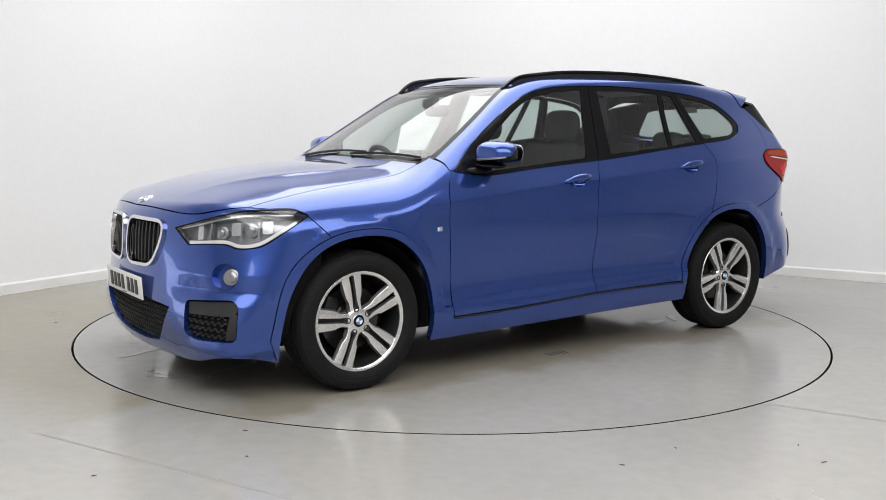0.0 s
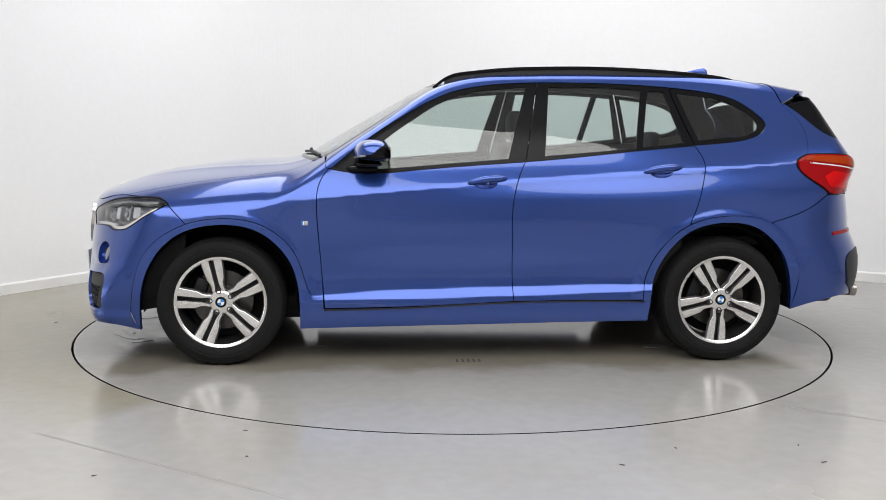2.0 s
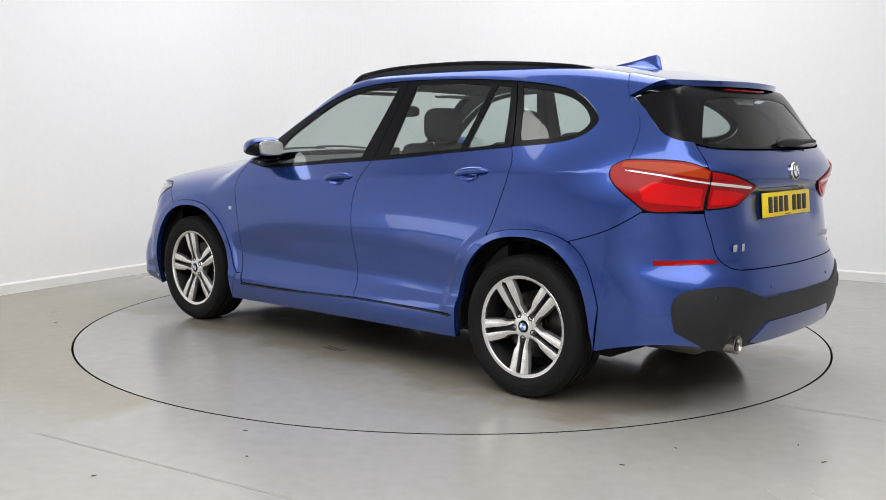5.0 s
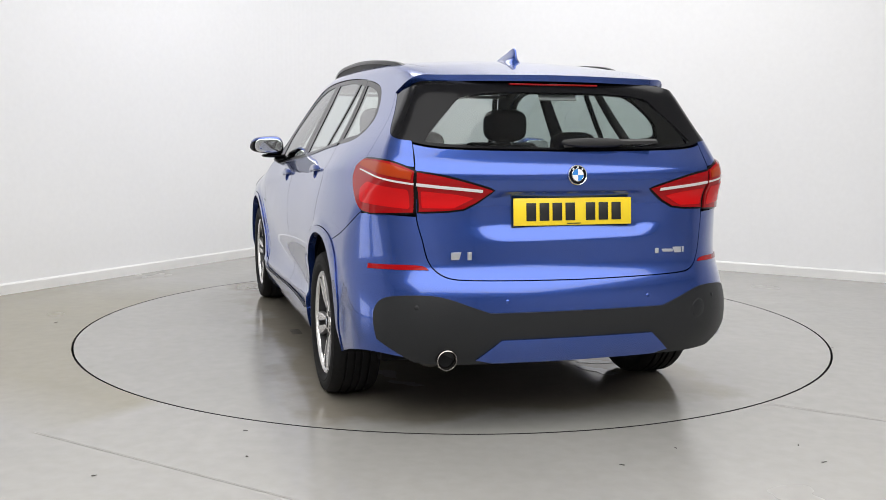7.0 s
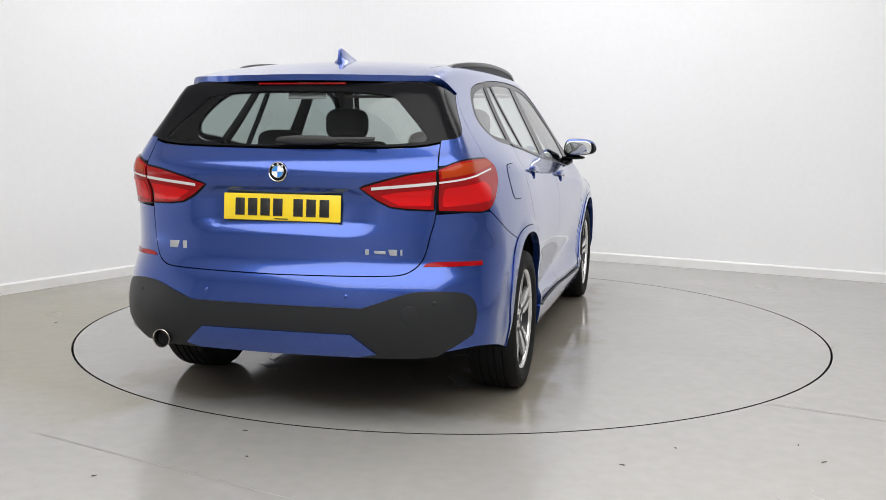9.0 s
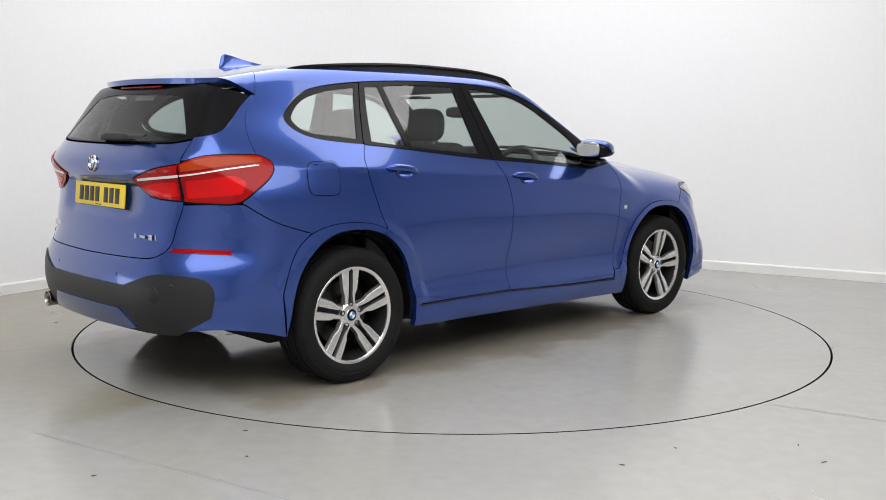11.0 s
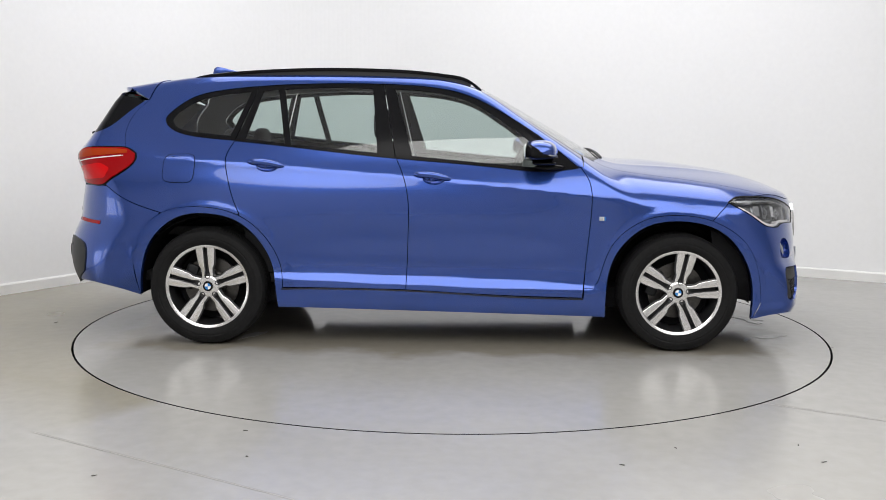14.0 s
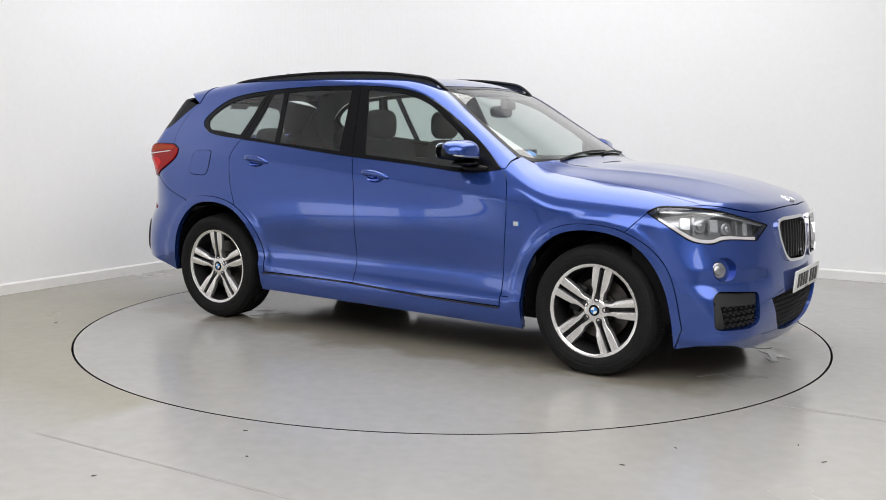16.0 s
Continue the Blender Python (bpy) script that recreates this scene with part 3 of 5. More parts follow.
FRONT_LIP = [(1.752, 0.185), (1.745, 0.327), (1.712, 0.480), (1.617, 0.632), (1.495, 0.712), (1.335, 0.742), (1.169, 0.722), (1.053, 0.650), (0.967, 0.532),
             (0.928, 0.366), (0.927, 0.191)]
REAR_ARCH = [(-0.898, 0.337), (-0.909, 0.443), (-0.963, 0.580), (-1.074, 0.705), (-1.219, 0.774), (-1.396, 0.792), (-1.546, 0.770), (-1.654, 0.705),
             (-1.719, 0.601), (-1.756, 0.481)]
REAR_LIP = [(-0.930, 0.224), (-0.954, 0.444), (-1.021, 0.596), (-1.133, 0.705), (-1.279, 0.752), (-1.458, 0.744), (-1.58, 0.675), (-1.676, 0.541), (-1.722, 0.280)]
TAIL_SEAM = curve([(-1.92, 0.905), (-1.788, 0.823), (-1.595, 0.757)], 0.012)
DOOR_FOOT = [(0.795, 0.302), (0.342, 0.310), (-0.200, 0.334), (-0.898, 0.337)]
HOOD_EDGE = [(1.83, 0.722), (1.62, 0.705), (1.30, 0.680), (1.0, 0.660), (0.86, 0.645)]
SCREEN_EDGE = [(0.79, 0.700), (0.56, 0.645), (0.36, 0.585), (0.16, 0.520)]
hood_3d, screen_3d = top_map(curve(HOOD_EDGE)), top_map(curve(SCREEN_EDGE))
ROOF_SEAM = [(0.16, 0.520), (-0.2, 0.53), (-0.8, 0.53), (-1.3, 0.515), (-1.64, 0.47)]
roof_3d = top_map(curve(ROOF_SEAM))
low = spline(DOOR_FOOT)


def upto(line, z=None, x=None):
    """The part of a side line that suits."""
    c = curve(line)
    if z is not None:
        c = c[c[:, 1] >= z]
    return c


arch_f, arch_r = curve(FRONT_ARCH), curve(REAR_ARCH)
# doors
door_front = outline(FRONT_GAP, [(0.795, 0.302), (0.342, 0.310), (-0.200, 0.334)], MID_GAP[::-1], BELT[:5][::-1])
rear_cut = arch_r[arch_r[:, 0] > -1.140]
door_rear = outline(MID_GAP, [(-0.200, 0.334), (-0.55, 0.338), (-0.890, 0.339)], rear_cut, REAR_GAP[::-1], BELT[4:][::-1])


def cup(x, z):
    return np.array([(x + 0.01 + 0.062 * math.cos(a), z - 0.008 + 0.032 * math.sin(a)) for a in np.linspace(0, 2 * math.pi, 36, endpoint=False)])


HANDLES = ((-0.055, 0.968), (-0.995, 1.030))
for nm_, door_, (hx, hz) in (("front_door", door_front, HANDLES[0]), ("rear_door", door_rear, HANDLES[1])):
    bowl = lambda q: -0.030 * np.clip(1 - ((q[:, 0] - hx - 0.01) / 0.062) ** 2 - ((q[:, 1] - hz + 0.008) / 0.032) ** 2, 0, 1) ** 0.7
    pair(nm_, [lay(ring(door_), ring_map, [ring(cup(hx, hz))], flange=0.014, grid=0.0163), lay(cup(hx, hz), side_map, flange=0, gap=0, grid=0.008, dish=bowl)], PAINT, car)
# sills below the doors
sill = outline([(0.925, 0.357), (0.803, 0.357)], [(0.800, 0.302)], [(0.795, 0.300), (0.342, 0.307), (-0.200, 0.331), (-0.890, 0.335)], [(-0.940, 0.335)], [(-0.930, 0.224), (0.0, 0.208), (0.927, 0.190)])
pair("sill", [lay(sill, side_map, off=0.004, flange=0.03)], PAINT, car)
# black strip painting in the shadow gap between doors and sills
foot = curve([(0.798, 0.297), (0.342, 0.305), (-0.200, 0.329), (-0.905, 0.333)])
pair("door_gap_shade", [lay(np.concatenate([foot + [0, 0.0025], (foot - [0, 0.0035])[::-1]]), side_map, off=0.0135, flange=0.012, gap=0, grid=0.04)], BLACK, car)
# front wings
seam = curve([(1.500, 0.745), (1.598, 0.845)], 0.012)
lamp_back = [(1.598, 0.861, 0.847), (1.66, 0.808, 0.876), (1.75, 0.765, 0.873), (1.83, 0.722, 0.871)]
wing_foot = arch_f[(arch_f[:, 0] < 1.50)][::-1]
wing = outline(ring(hood_3d[::4]), ring([(0.80, 0.66, 1.085)]), ring([(0.79, 1.035)]), ring(FRONT_GAP[:-1] + [(0.803, 0.357)]), ring(wing_foot), ring(seam), ring(lamp_back)[:3])
pair("front_wing", [lay(wing, ring_map, grid=0.017)], PAINT, car)
# side frame: windscreen pillar, roof edge, rear quarter
quarter = outline(ring(screen_3d[::5]), ring(np.concatenate([roof_3d[:-1:5], roof_3d[-1:]])), ring([(-1.72, 1.392), (-1.80, 1.305), (-1.83, 1.20), (-1.815, 1.112)]), ring([(-1.80, 1.110), (-1.752, 1.085), (-1.744, 1.060), (-1.765, 1.025), (-1.882, 0.945), (-1.92, 0.918)]),
                  ring(TAIL_SEAM), ring(arch_r[(arch_r[:, 0] < -1.140) & (arch_r[:, 0] > -1.59)][::-1]), ring(REAR_GAP[::-1]), ring(WINDOW_TOP[::-1]), ring([(0.79, 1.035)]))
BLADE = [(-1.725, 0.607, 1.390), (-1.80, 0.635, 1.335), (-1.88, 0.68, 1.275), (-1.94, 0.70, 1.228), (-2.00, 0.69, 1.205), (-2.052, 0.648, 1.196)]
corner = outline(around(-1, [(-1.72, 1.392), (-1.80, 1.305), (-1.83, 1.20), (-1.815, 1.112)]), around(-1, [(-1.90, 1.115), (-1.98, 1.112)]), around(-1, [(-2.108, 0.640, 1.095), (-2.079, 0.642, 1.150), (-2.055, 0.646, 1.194)]), around(-1, BLADE[::-1]))
pair("side_frame", [lay(quarter, ring_map, grid=0.018), lay(corner, rear_map, gap=0.0, flange=0.01)], PAINT, car)
# raised arch edges
for arch, lip in ((FRONT_ARCH, FRONT_LIP), (REAR_ARCH, REAR_LIP)):
    pair("wheel_arch_trim", [lay(outline(arch, lip[::-1]), side_map, off=0.005, flange=0.035, gap=0.001)], PAINT, car)
# bonnet
bonnet_half = outline([(2.098, 0.0), (2.085, 0.20), (2.055, 0.40), (1.995, 0.56), (1.90, 0.67), (1.83, 0.722)], HOOD_EDGE, [(0.86, 0.645), (0.93, 0.40), (0.955, 0.0)], step=0.02)
bonnet_half = bonnet_half[:np.argmin(np.abs(bonnet_half - [0.955, 0.0]).sum(1)) + 1]
part_lines = lambda q: 0.008 * np.exp(-np.hypot(np.abs(q[:, 1]) - (0.30 + 0.20 * (1.9 - q[:, 0])), 0.014) / 0.035) * np.clip((2.0 - q[:, 0]) / 0.5, 0, 1)
sheet("bonnet", [lay(both_xy(bonnet_half), top_map, dish=part_lines, grid=0.02, gap=0.0015)], PAINT, car)
# roof and windscreen
roof_half = outline([(0.20, 0.0), (0.19, 0.30), (0.16, 0.520)], ROOF_SEAM, [(-1.64, 0.47), (-1.66, 0.25), (-1.665, 0.0)])
roof_half = roof_half[:np.argmin(np.abs(roof_half - [-1.665, 0.0]).sum(1)) + 1]
sheet("roof", [lay(both_xy(roof_half), top_map)], PAINT, car)
screen_half = outline([(0.97, 0.0), (0.955, 0.30), (0.89, 0.58), (0.79, 0.700)], SCREEN_EDGE, [(0.16, 0.520), (0.19, 0.30), (0.20, 0.0)])
screen_half = screen_half[:np.argmin(np.abs(screen_half - [0.20, 0.0]).sum(1)) + 1]
screen_full = both_xy(screen_half)
rim_in = shrink(screen_full, 0.035)
sheet("windscreen_surround", [lay(screen_full, top_map, [rim_in], off=-0.002)], BLACK_GLOSS, car)
pane = sheet("windscreen", [lay(rim_in, top_map, off=-0.003, flange=0, gap=-0.004)], SCREEN, car)
pane.visible_shadow = False
# side windows in a black surround
front_pane = outline([(0.545, 1.060), (0.515, 1.146), (0.354, 1.275), (0.174, 1.385), (-0.039, 1.446), (-0.285, 1.468)], [(-0.285, 1.468), (-0.172, 1.086)], [(-0.172, 1.086), (0.05, 1.068), (0.30, 1.046), (0.545, 1.028)])
rear_pane = outline([(-0.412, 1.470), (-0.70, 1.472), (-0.925, 1.460)], [(-0.925, 1.460), (-0.862, 1.146)], [(-0.862, 1.146), (-0.60, 1.122), (-0.370, 1.102)])
small_pane = outline([(-0.962, 1.457), (-1.050, 1.450)], [(-1.050, 1.450), (-1.128, 1.176)], [(-1.128, 1.176), (-0.900, 1.150)])
back_pane = outline([(-1.120, 1.446), (-1.297, 1.424), (-1.455, 1.378), (-1.545, 1.310), (-1.560, 1.275), (-1.515, 1.230), (-1.36, 1.204), (-1.215, 1.190)])
frame_all = outline(WINDOW_TOP, BELT[::-1])
panes = [ring(p) for p in (front_pane, rear_pane, small_pane, back_pane)]
win_top, belt_all = curve(WINDOW_TOP), curve(BELT)
frame_front = np.concatenate([win_top[win_top[:, 0] > -0.345], curve([(-0.348, 1.4915), (-0.263, 1.073)])[:-1], belt_all[belt_all[:, 0] > -0.255][::-1][:-1]])
frame_rear = outline([(-0.351, 1.491), (-0.716, 1.492), (-1.054, 1.476), (-1.075, 1.473)], [(-1.075, 1.473), (-1.183, 1.163)], BELT[4:][::-1], [(-0.269, 1.073)])
frame_back = outline([(-1.081, 1.472), (-1.33, 1.444), (-1.478, 1.397), (-1.580, 1.320), (-1.603, 1.277), (-1.543, 1.217), (-1.356, 1.177), (-1.189, 1.163)])
for nm_, fr_, hs_ in (("front_window_frame", frame_front, panes[:1]), ("rear_window_frame", frame_rear, panes[1:3]), ("quarter_window_frame", frame_back, panes[3:])):
    pair(nm_, [lay(ring(fr_), ring_map, hs_, off=-0.003, gap=0.0005, grid=0.02)], BLACK_GLOSS, car)
for nm_, p_ in zip(("front_window", "rear_window", "rear_window", "quarter_window"), panes):
    for ob in pair(nm_, [lay(p_, ring_map, off=-0.006, flange=0, gap=-0.004)], GLASS, car):
        ob.visible_shadow = False

# front bumper, all round the nose
kidney = rounded(around(1, [(2.138, 0.040, 0.806), (2.087, 0.372, 0.804), (2.100, 0.372, 0.715), (2.125, 0.30, 0.592), (2.150, 0.060, 0.585), (2.150, 0.028, 0.64)]), 0.06)
lamp = outline(around(1, [(2.067, 0.447, 0.781), (1.984, 0.599, 0.826), (1.846, 0.722, 0.868), (1.70, 0.79, 0.876), (1.639, 0.814, 0.872), (1.598, 0.861, 0.847)]),
               around(1, [(1.60, 0.862, 0.843), (1.733, 0.860, 0.767), (1.800, 0.832, 0.722), (1.83, 0.818, 0.710)]), around(1, [(1.835, 0.814, 0.709), (1.903, 0.753, 0.704), (1.929, 0.722, 0.717), (2.044, 0.545, 0.710)]))
fog = np.array([(0.905 + 0.062 * math.cos(a) * 1.0, 0.583 + 0.056 * math.sin(a)) for a in np.linspace(0, 2 * math.pi, 28, endpoint=False)])
fog[:, 0] = fog[:, 0] - 0.905 + around(1, [(1.955, 0.742, 0.585)])[0, 0]
intake = rounded(around(1, [(2.074, 0.575, 0.466), (1.945, 0.805, 0.484), (1.935, 0.842, 0.455), (1.948, 0.846, 0.300), (2.053, 0.650, 0.292), (2.083, 0.575, 0.312)]), 0.03)
mouth_half = outline(around(1, [(2.15, 0.0, 0.445), (2.146, 0.193, 0.440), (2.111, 0.461, 0.418)]), around(1, [(2.111, 0.461, 0.415), (2.119, 0.375, 0.290)]), around(1, [(2.11, 0.31, 0.235), (2.11, 0.163, 0.218), (2.11, 0.0, 0.215)]))
mouth_half = mouth_half[:np.argmin(np.abs(mouth_half - [0, 0.215]).sum(1)) + 1]
mouth = both(mouth_half)
LEADING = [(2.098, 0.0), (2.085, 0.20), (2.055, 0.40), (1.995, 0.56), (1.90, 0.67), (1.83, 0.722)]
lead_3d = top_map(np.array(LEADING)) - [0, 0, 0.001]
nose_half = outline(around(1, lead_3d), around(1, [(1.639, 0.814, 0.876), (1.596, 0.863, 0.848)]), around(1, seam[::-1]),
                    around(1, arch_f[arch_f[:, 0] > 1.50][::-1]), around(1, [(1.757, 0.188)]), around(1, [(1.765, 0.186), (1.976, 0.808, 0.225), (2.02, 0.62, 0.185), (2.065, 0.40, 0.170), (2.09, 0.0, 0.165)]))
nose_half = nose_half[:np.argmin(np.abs(nose_half - [0, 0.165]).sum(1)) + 1]
mirror_w = np.array([-1, 1])


def nose_relief(q):
    """The ledge under the side intakes and the hollow above the lower mouth."""
    w, z = np.abs(q[:, 0]), q[:, 1]
    side_ = np.clip((w - 0.52) / 0.12, 0, 1) * np.clip((1.30 - w) / 0.2, 0, 1)
    ledge = 0.010 * np.clip(1 - np.abs(z - 0.255) / 0.045, 0, 1) * side_
    cheek = -0.016 * np.clip(1 - np.abs(z - 0.52) / 0.06, 0, 1) * np.clip((w - 0.45) / 0.15, 0, 1) * np.clip((1.0 - w) / 0.2, 0, 1)
    return ledge + cheek


sheet("front_bumper", [lay(both(nose_half), front_map, [kidney, kidney * mirror_w, lamp, lamp * mirror_w, fog, fog * mirror_w, intake, intake * mirror_w, mouth], flange=0.03, dish=nose_relief, grid=0.022)], PAINT, car)

# tail
GATE_EDGE = [(-2.079, 0.640, 1.150), (-2.11, 0.637, 1.080), (-2.112, 0.640, 0.90), (-2.14, 0.625, 0.806), (-2.16, 0.60, 0.715), (-2.195, 0.545, 0.665), (-2.225, 0.46, 0.652), (-2.26, 0.0, 0.645)]
gate_half = outline(around(-1, [(-2.160, 0.0, 1.157), (-2.126, 0.435, 1.163), (-2.085, 0.58, 1.172), (-2.055, 0.640, 1.185)]), around(-1, GATE_EDGE))
gate_half = gate_half[:np.argmin(np.abs(gate_half - [0, 0.645]).sum(1)) + 1]
plate_w, plate_z = around(-1, [(-2.18, 0.285, 0.0)])[0, 0], (0.845, 0.985)


def recess(q):
    """The shallow hollow round the rear plate."""
    a = np.clip((0.42 - np.abs(q[:, 0])) / 0.14, 0, 1) * np.clip((1.0 - q[:, 1]) / 0.03, 0, 1) * np.clip((q[:, 1] - 0.80) / 0.06, 0, 1)
    return -0.016 * a * a * (3 - 2 * a)


tailgate = sheet("tailgate", [lay(both(gate_half), rear_map, dish=recess, grid=0.02)], PAINT, car)
glass_half = outline(around(-1, [(-1.93, 0.0, 1.452), (-1.90, 0.30, 1.448), (-1.85, 0.455, 1.440)]), around(-1, [(-1.76, 0.58, 1.405), (-1.727, 0.605, 1.388)]), around(-1, [(x_, y_, z_ - 0.003) for x_, y_, z_ in BLADE[1:-1]]), around(-1, [(-2.055, 0.645, 1.190), (-2.085, 0.58, 1.177), (-2.126, 0.435, 1.168), (-2.160, 0.0, 1.162)]))
glass_half = glass_half[:np.argmin(np.abs(glass_half - [0, 1.162]).sum(1)) + 1]
view_half = outline(around(-1, [(-1.96, 0.0, 1.398), (-1.93, 0.28, 1.392), (-1.90, 0.37, 1.378)]), around(-1, [(-1.905, 0.39, 1.370), (-1.985, 0.51, 1.26), (-2.035, 0.575, 1.20)]), around(-1, [(-2.05, 0.560, 1.19), (-2.13, 0.40, 1.178), (-2.155, 0.0, 1.172)]))
view_half = view_half[:np.argmin(np.abs(view_half - [0, 1.172]).sum(1)) + 1]
sheet("rear_screen_surround", [lay(both(glass_half), rear_map, [both(view_half)], off=-0.001)], BLACK_GLOSS, car)
ob = sheet("rear_screen", [lay(both(view_half), rear_map, off=-0.003, flange=0, gap=-0.004)], REAR_GLASS, car)
ob.visible_shadow = False
gate_line = curve(around(-1, GATE_EDGE))
tail_half = outline(gate_line[gate_line[:, 1] < 0.905][::-1], around(-1, [(-1.97, 0.80, 0.905), (-1.92, 0.825, 0.900)]), around(-1, TAIL_SEAM),
                    around(-1, arch_r[arch_r[:, 0] < -1.60]), around(-1, [(-1.724, 0.285)]), around(-1, [(-1.73, 0.28), (-2.018, 0.345), (-2.153, 0.649, 0.330), (-2.225, 0.468, 0.325), (-2.25, 0.0, 0.325)]))
tail_half = tail_half[:np.argmin(np.abs(tail_half - [0, 0.325]).sum(1)) + 1]
sheet("rear_bumper", [lay(both(tail_half), rear_map, flange=0.03)], PAINT, car)
diff_half = outline(around(-1, [(-2.272, 0.0, 0.527), (-2.272, 0.375, 0.527)]), around(-1, [(-2.256, 0.47, 0.560), (-2.22, 0.58, 0.592), (-2.15, 0.70, 0.590), (-2.09, 0.775, 0.570), (-2.062, 0.803, 0.52), (-2.07, 0.790, 0.405)]), around(-1, [(-2.153, 0.655, 0.318), (-2.20, 0.55, 0.312), (-2.24, 0.40, 0.312), (-2.25, 0.0, 0.312)]))
diff_half = diff_half[:np.argmin(np.abs(diff_half - [0, 0.312]).sum(1)) + 1]
sheet("diffuser", [lay(both(diff_half), rear_map, off=0.006, flange=0.02)], GREY_PLASTIC, car, label="dark grey textured plastic lower bumper")
inset_half = outline(around(-1, [(-2.27, 0.0, 0.420), (-2.27, 0.33, 0.419)]), around(-1, [(-2.235, 0.43, 0.335)]), around(-1, [(-2.24, 0.36, 0.318), (-2.25, 0.0, 0.316)]))
inset = both(inset_half[:np.argmin(np.abs(inset_half - [0, 0.316]).sum(1)) + 1])
sheet("bumper_insert", [lay(inset, rear_map, off=0.012, flange=0.02)], PAINT, car)
# tail lamps
lamp_out = outline(around(-1, [(-2.118, 0.640, 1.078), (-2.066, 0.711, 1.108), (-1.98, 0.752, 1.118), (-1.85, 0.775, 1.118), (-1.80, 0.780, 1.112), (-1.752, 0.80, 1.085)]), around(-1, [(-1.744, 0.80, 1.060), (-1.765, 0.815, 1.025), (-1.882, 0.830, 0.945), (-1.93, 0.817, 0.912), (-1.96, 0.80, 0.905)]), around(-1, [(-1.975, 0.795, 0.903), (-2.106, 0.648, 0.912)]))
lamp_in = outline(around(-1, [(-2.197, 0.345, 1.004), (-2.178, 0.526, 1.055), (-2.12, 0.634, 1.075)]), around(-1, [(-2.118, 0.634, 0.915), (-2.15, 0.52, 0.920)]), around(-1, [(-2.166, 0.461, 0.928), (-2.178, 0.41, 0.955)]))
LAMPS = []
for m in (False, True):
    sheet("lamp_seal", [lay(shrink(lamp_out, -0.006), rear_map, off=0.001, flange=0.01, gap=0, grid=0.03), lay(shrink(lamp_in, -0.006), rear_map, off=0.001, flange=0.01, gap=0, grid=0.03)], BLACK_GLOSS, car, m)
    lamp_ob = sheet("tail_lamp", [lay(lamp_out, rear_map, off=0.008, flange=0.03, grid=0.02)], RED_DARK, car, m, "red glossy tail lamp")
    lamp_ob2 = sheet("tailgate_lamp", [lay(lamp_in, rear_map, off=0.006, flange=0.03, grid=0.02)], RED_DARK, car, m, "red glossy tail lamp on the tailgate")
    LAMPS.append((lamp_ob, lamp_ob2, m))
refl = outline(around(-1, [(-2.172, 0.604, 0.686), (-2.161, 0.618, 0.702), (-2.07, 0.74, 0.704), (-1.98, 0.818, 0.700)]), around(-1, [(-1.985, 0.822, 0.676), (-2.07, 0.745, 0.680)]))
pair("reflector", [lay(refl, rear_map, off=0.004, grid=0.02)], RED_DARK, car, "thin red rear reflector strip")

pair("pillar_lining", [lay(quarter, ring_map, off=-0.022, flange=0, gap=0.006, grid=0.05)], PILLAR, car)
# dark shell behind the panels, black so their gaps look shaded, and the cabin's inner skin
skin = outline([(1.60, 0.80), (1.2, 0.86), (0.80, 1.0)], BELT, [(-1.40, 1.15), (-1.75, 1.05), (-1.85, 0.85), (-1.60, 0.74)], REAR_LIP[::-1][2:-1], [(-0.95, 0.25), (0.0, 0.22), (0.93, 0.21)], FRONT_LIP[::-1][1:-4], [(1.52, 0.72)])
pair("inner_shell", [lay(skin, side_map, off=-0.03, flange=0.0, grid=0.06)], SHELL, car)
nose_skin = both(np.array([(0, 0.80), (0.9, 0.80), (1.25, 0.74), (1.18, 0.30), (0.7, 0.20), (0, 0.18)]))
nose_skin = outline(*[[p] for p in nose_skin])
sheet("inner_nose", [lay(nose_skin, front_map, off=-0.075, flange=0, grid=0.05)], SHELL, car)
tail_skin = outline(*[[p] for p in both(np.array([(0, 1.14), (0.62, 1.12), (1.1, 1.05), (1.15, 0.75), (0.9, 0.36), (0, 0.34)]))])
sheet("inner_tail", [lay(tail_skin, rear_map, off=-0.05, flange=0, grid=0.05)], SHELL, car)
sheet("headlining", [lay(shrink(both_xy(roof_half), 0.01), top_map, off=-0.04, flange=0, grid=0.06)], LINER, car)
bonnet_skin = both_xy(bonnet_half)
sheet("bonnet_lining", [lay(bonnet_skin, top_map, off=-0.025, flange=0, grid=0.06, gap=0.02)], SHELL, car)
part("floor_pan", box(-1.72, -0.70, 0.215, 1.70, 0.70, 0.34, 0.03), SHELL, car)
part("rear_pan", box(-2.16, -0.62, 0.33, -1.70, 0.62, 0.40, 0.03), SHELL, car)
# ---- spoiler, rails, fin ----
seam_top, seam_low = ring(roof_3d[-1:])[0], ring([(-1.72, 1.392)])[0]
sp = outline([(-1.666, math.pi / 2), (-1.661, math.pi / 2 - 0.25), tuple(seam_top)], [tuple(seam_top), tuple(seam_low)], np.concatenate([[seam_low], ring([(-1.79, 0.590, 1.410), (-1.87, 0.53, 1.438), (-1.925, 0.43, 1.450), (-1.975, 0.22, 1.460), (-1.985, 0.0, 1.465)])]))
sp = sp[:np.argmin(np.abs(sp - [-1.985, math.pi / 2]).sum(1)) + 1]
other = sp[::-1].copy()
other[:, 1] = math.pi - other[:, 1]
sp = np.concatenate([sp, other[1:]])[:-1]
under_v, under_f, under_n = lay(sp, roof_map, off=-0.024, flange=0, field=roofline)
spoiler = sheet("spoiler", [lay(sp, roof_map, off=0.004, flange=0.026, field=roofline)], PAINT, car)
sheet("spoiler_underside", [(under_v, under_f[:, ::-1], -under_n)], BLACK_GLOSS, spoiler, label="black spoiler underside")
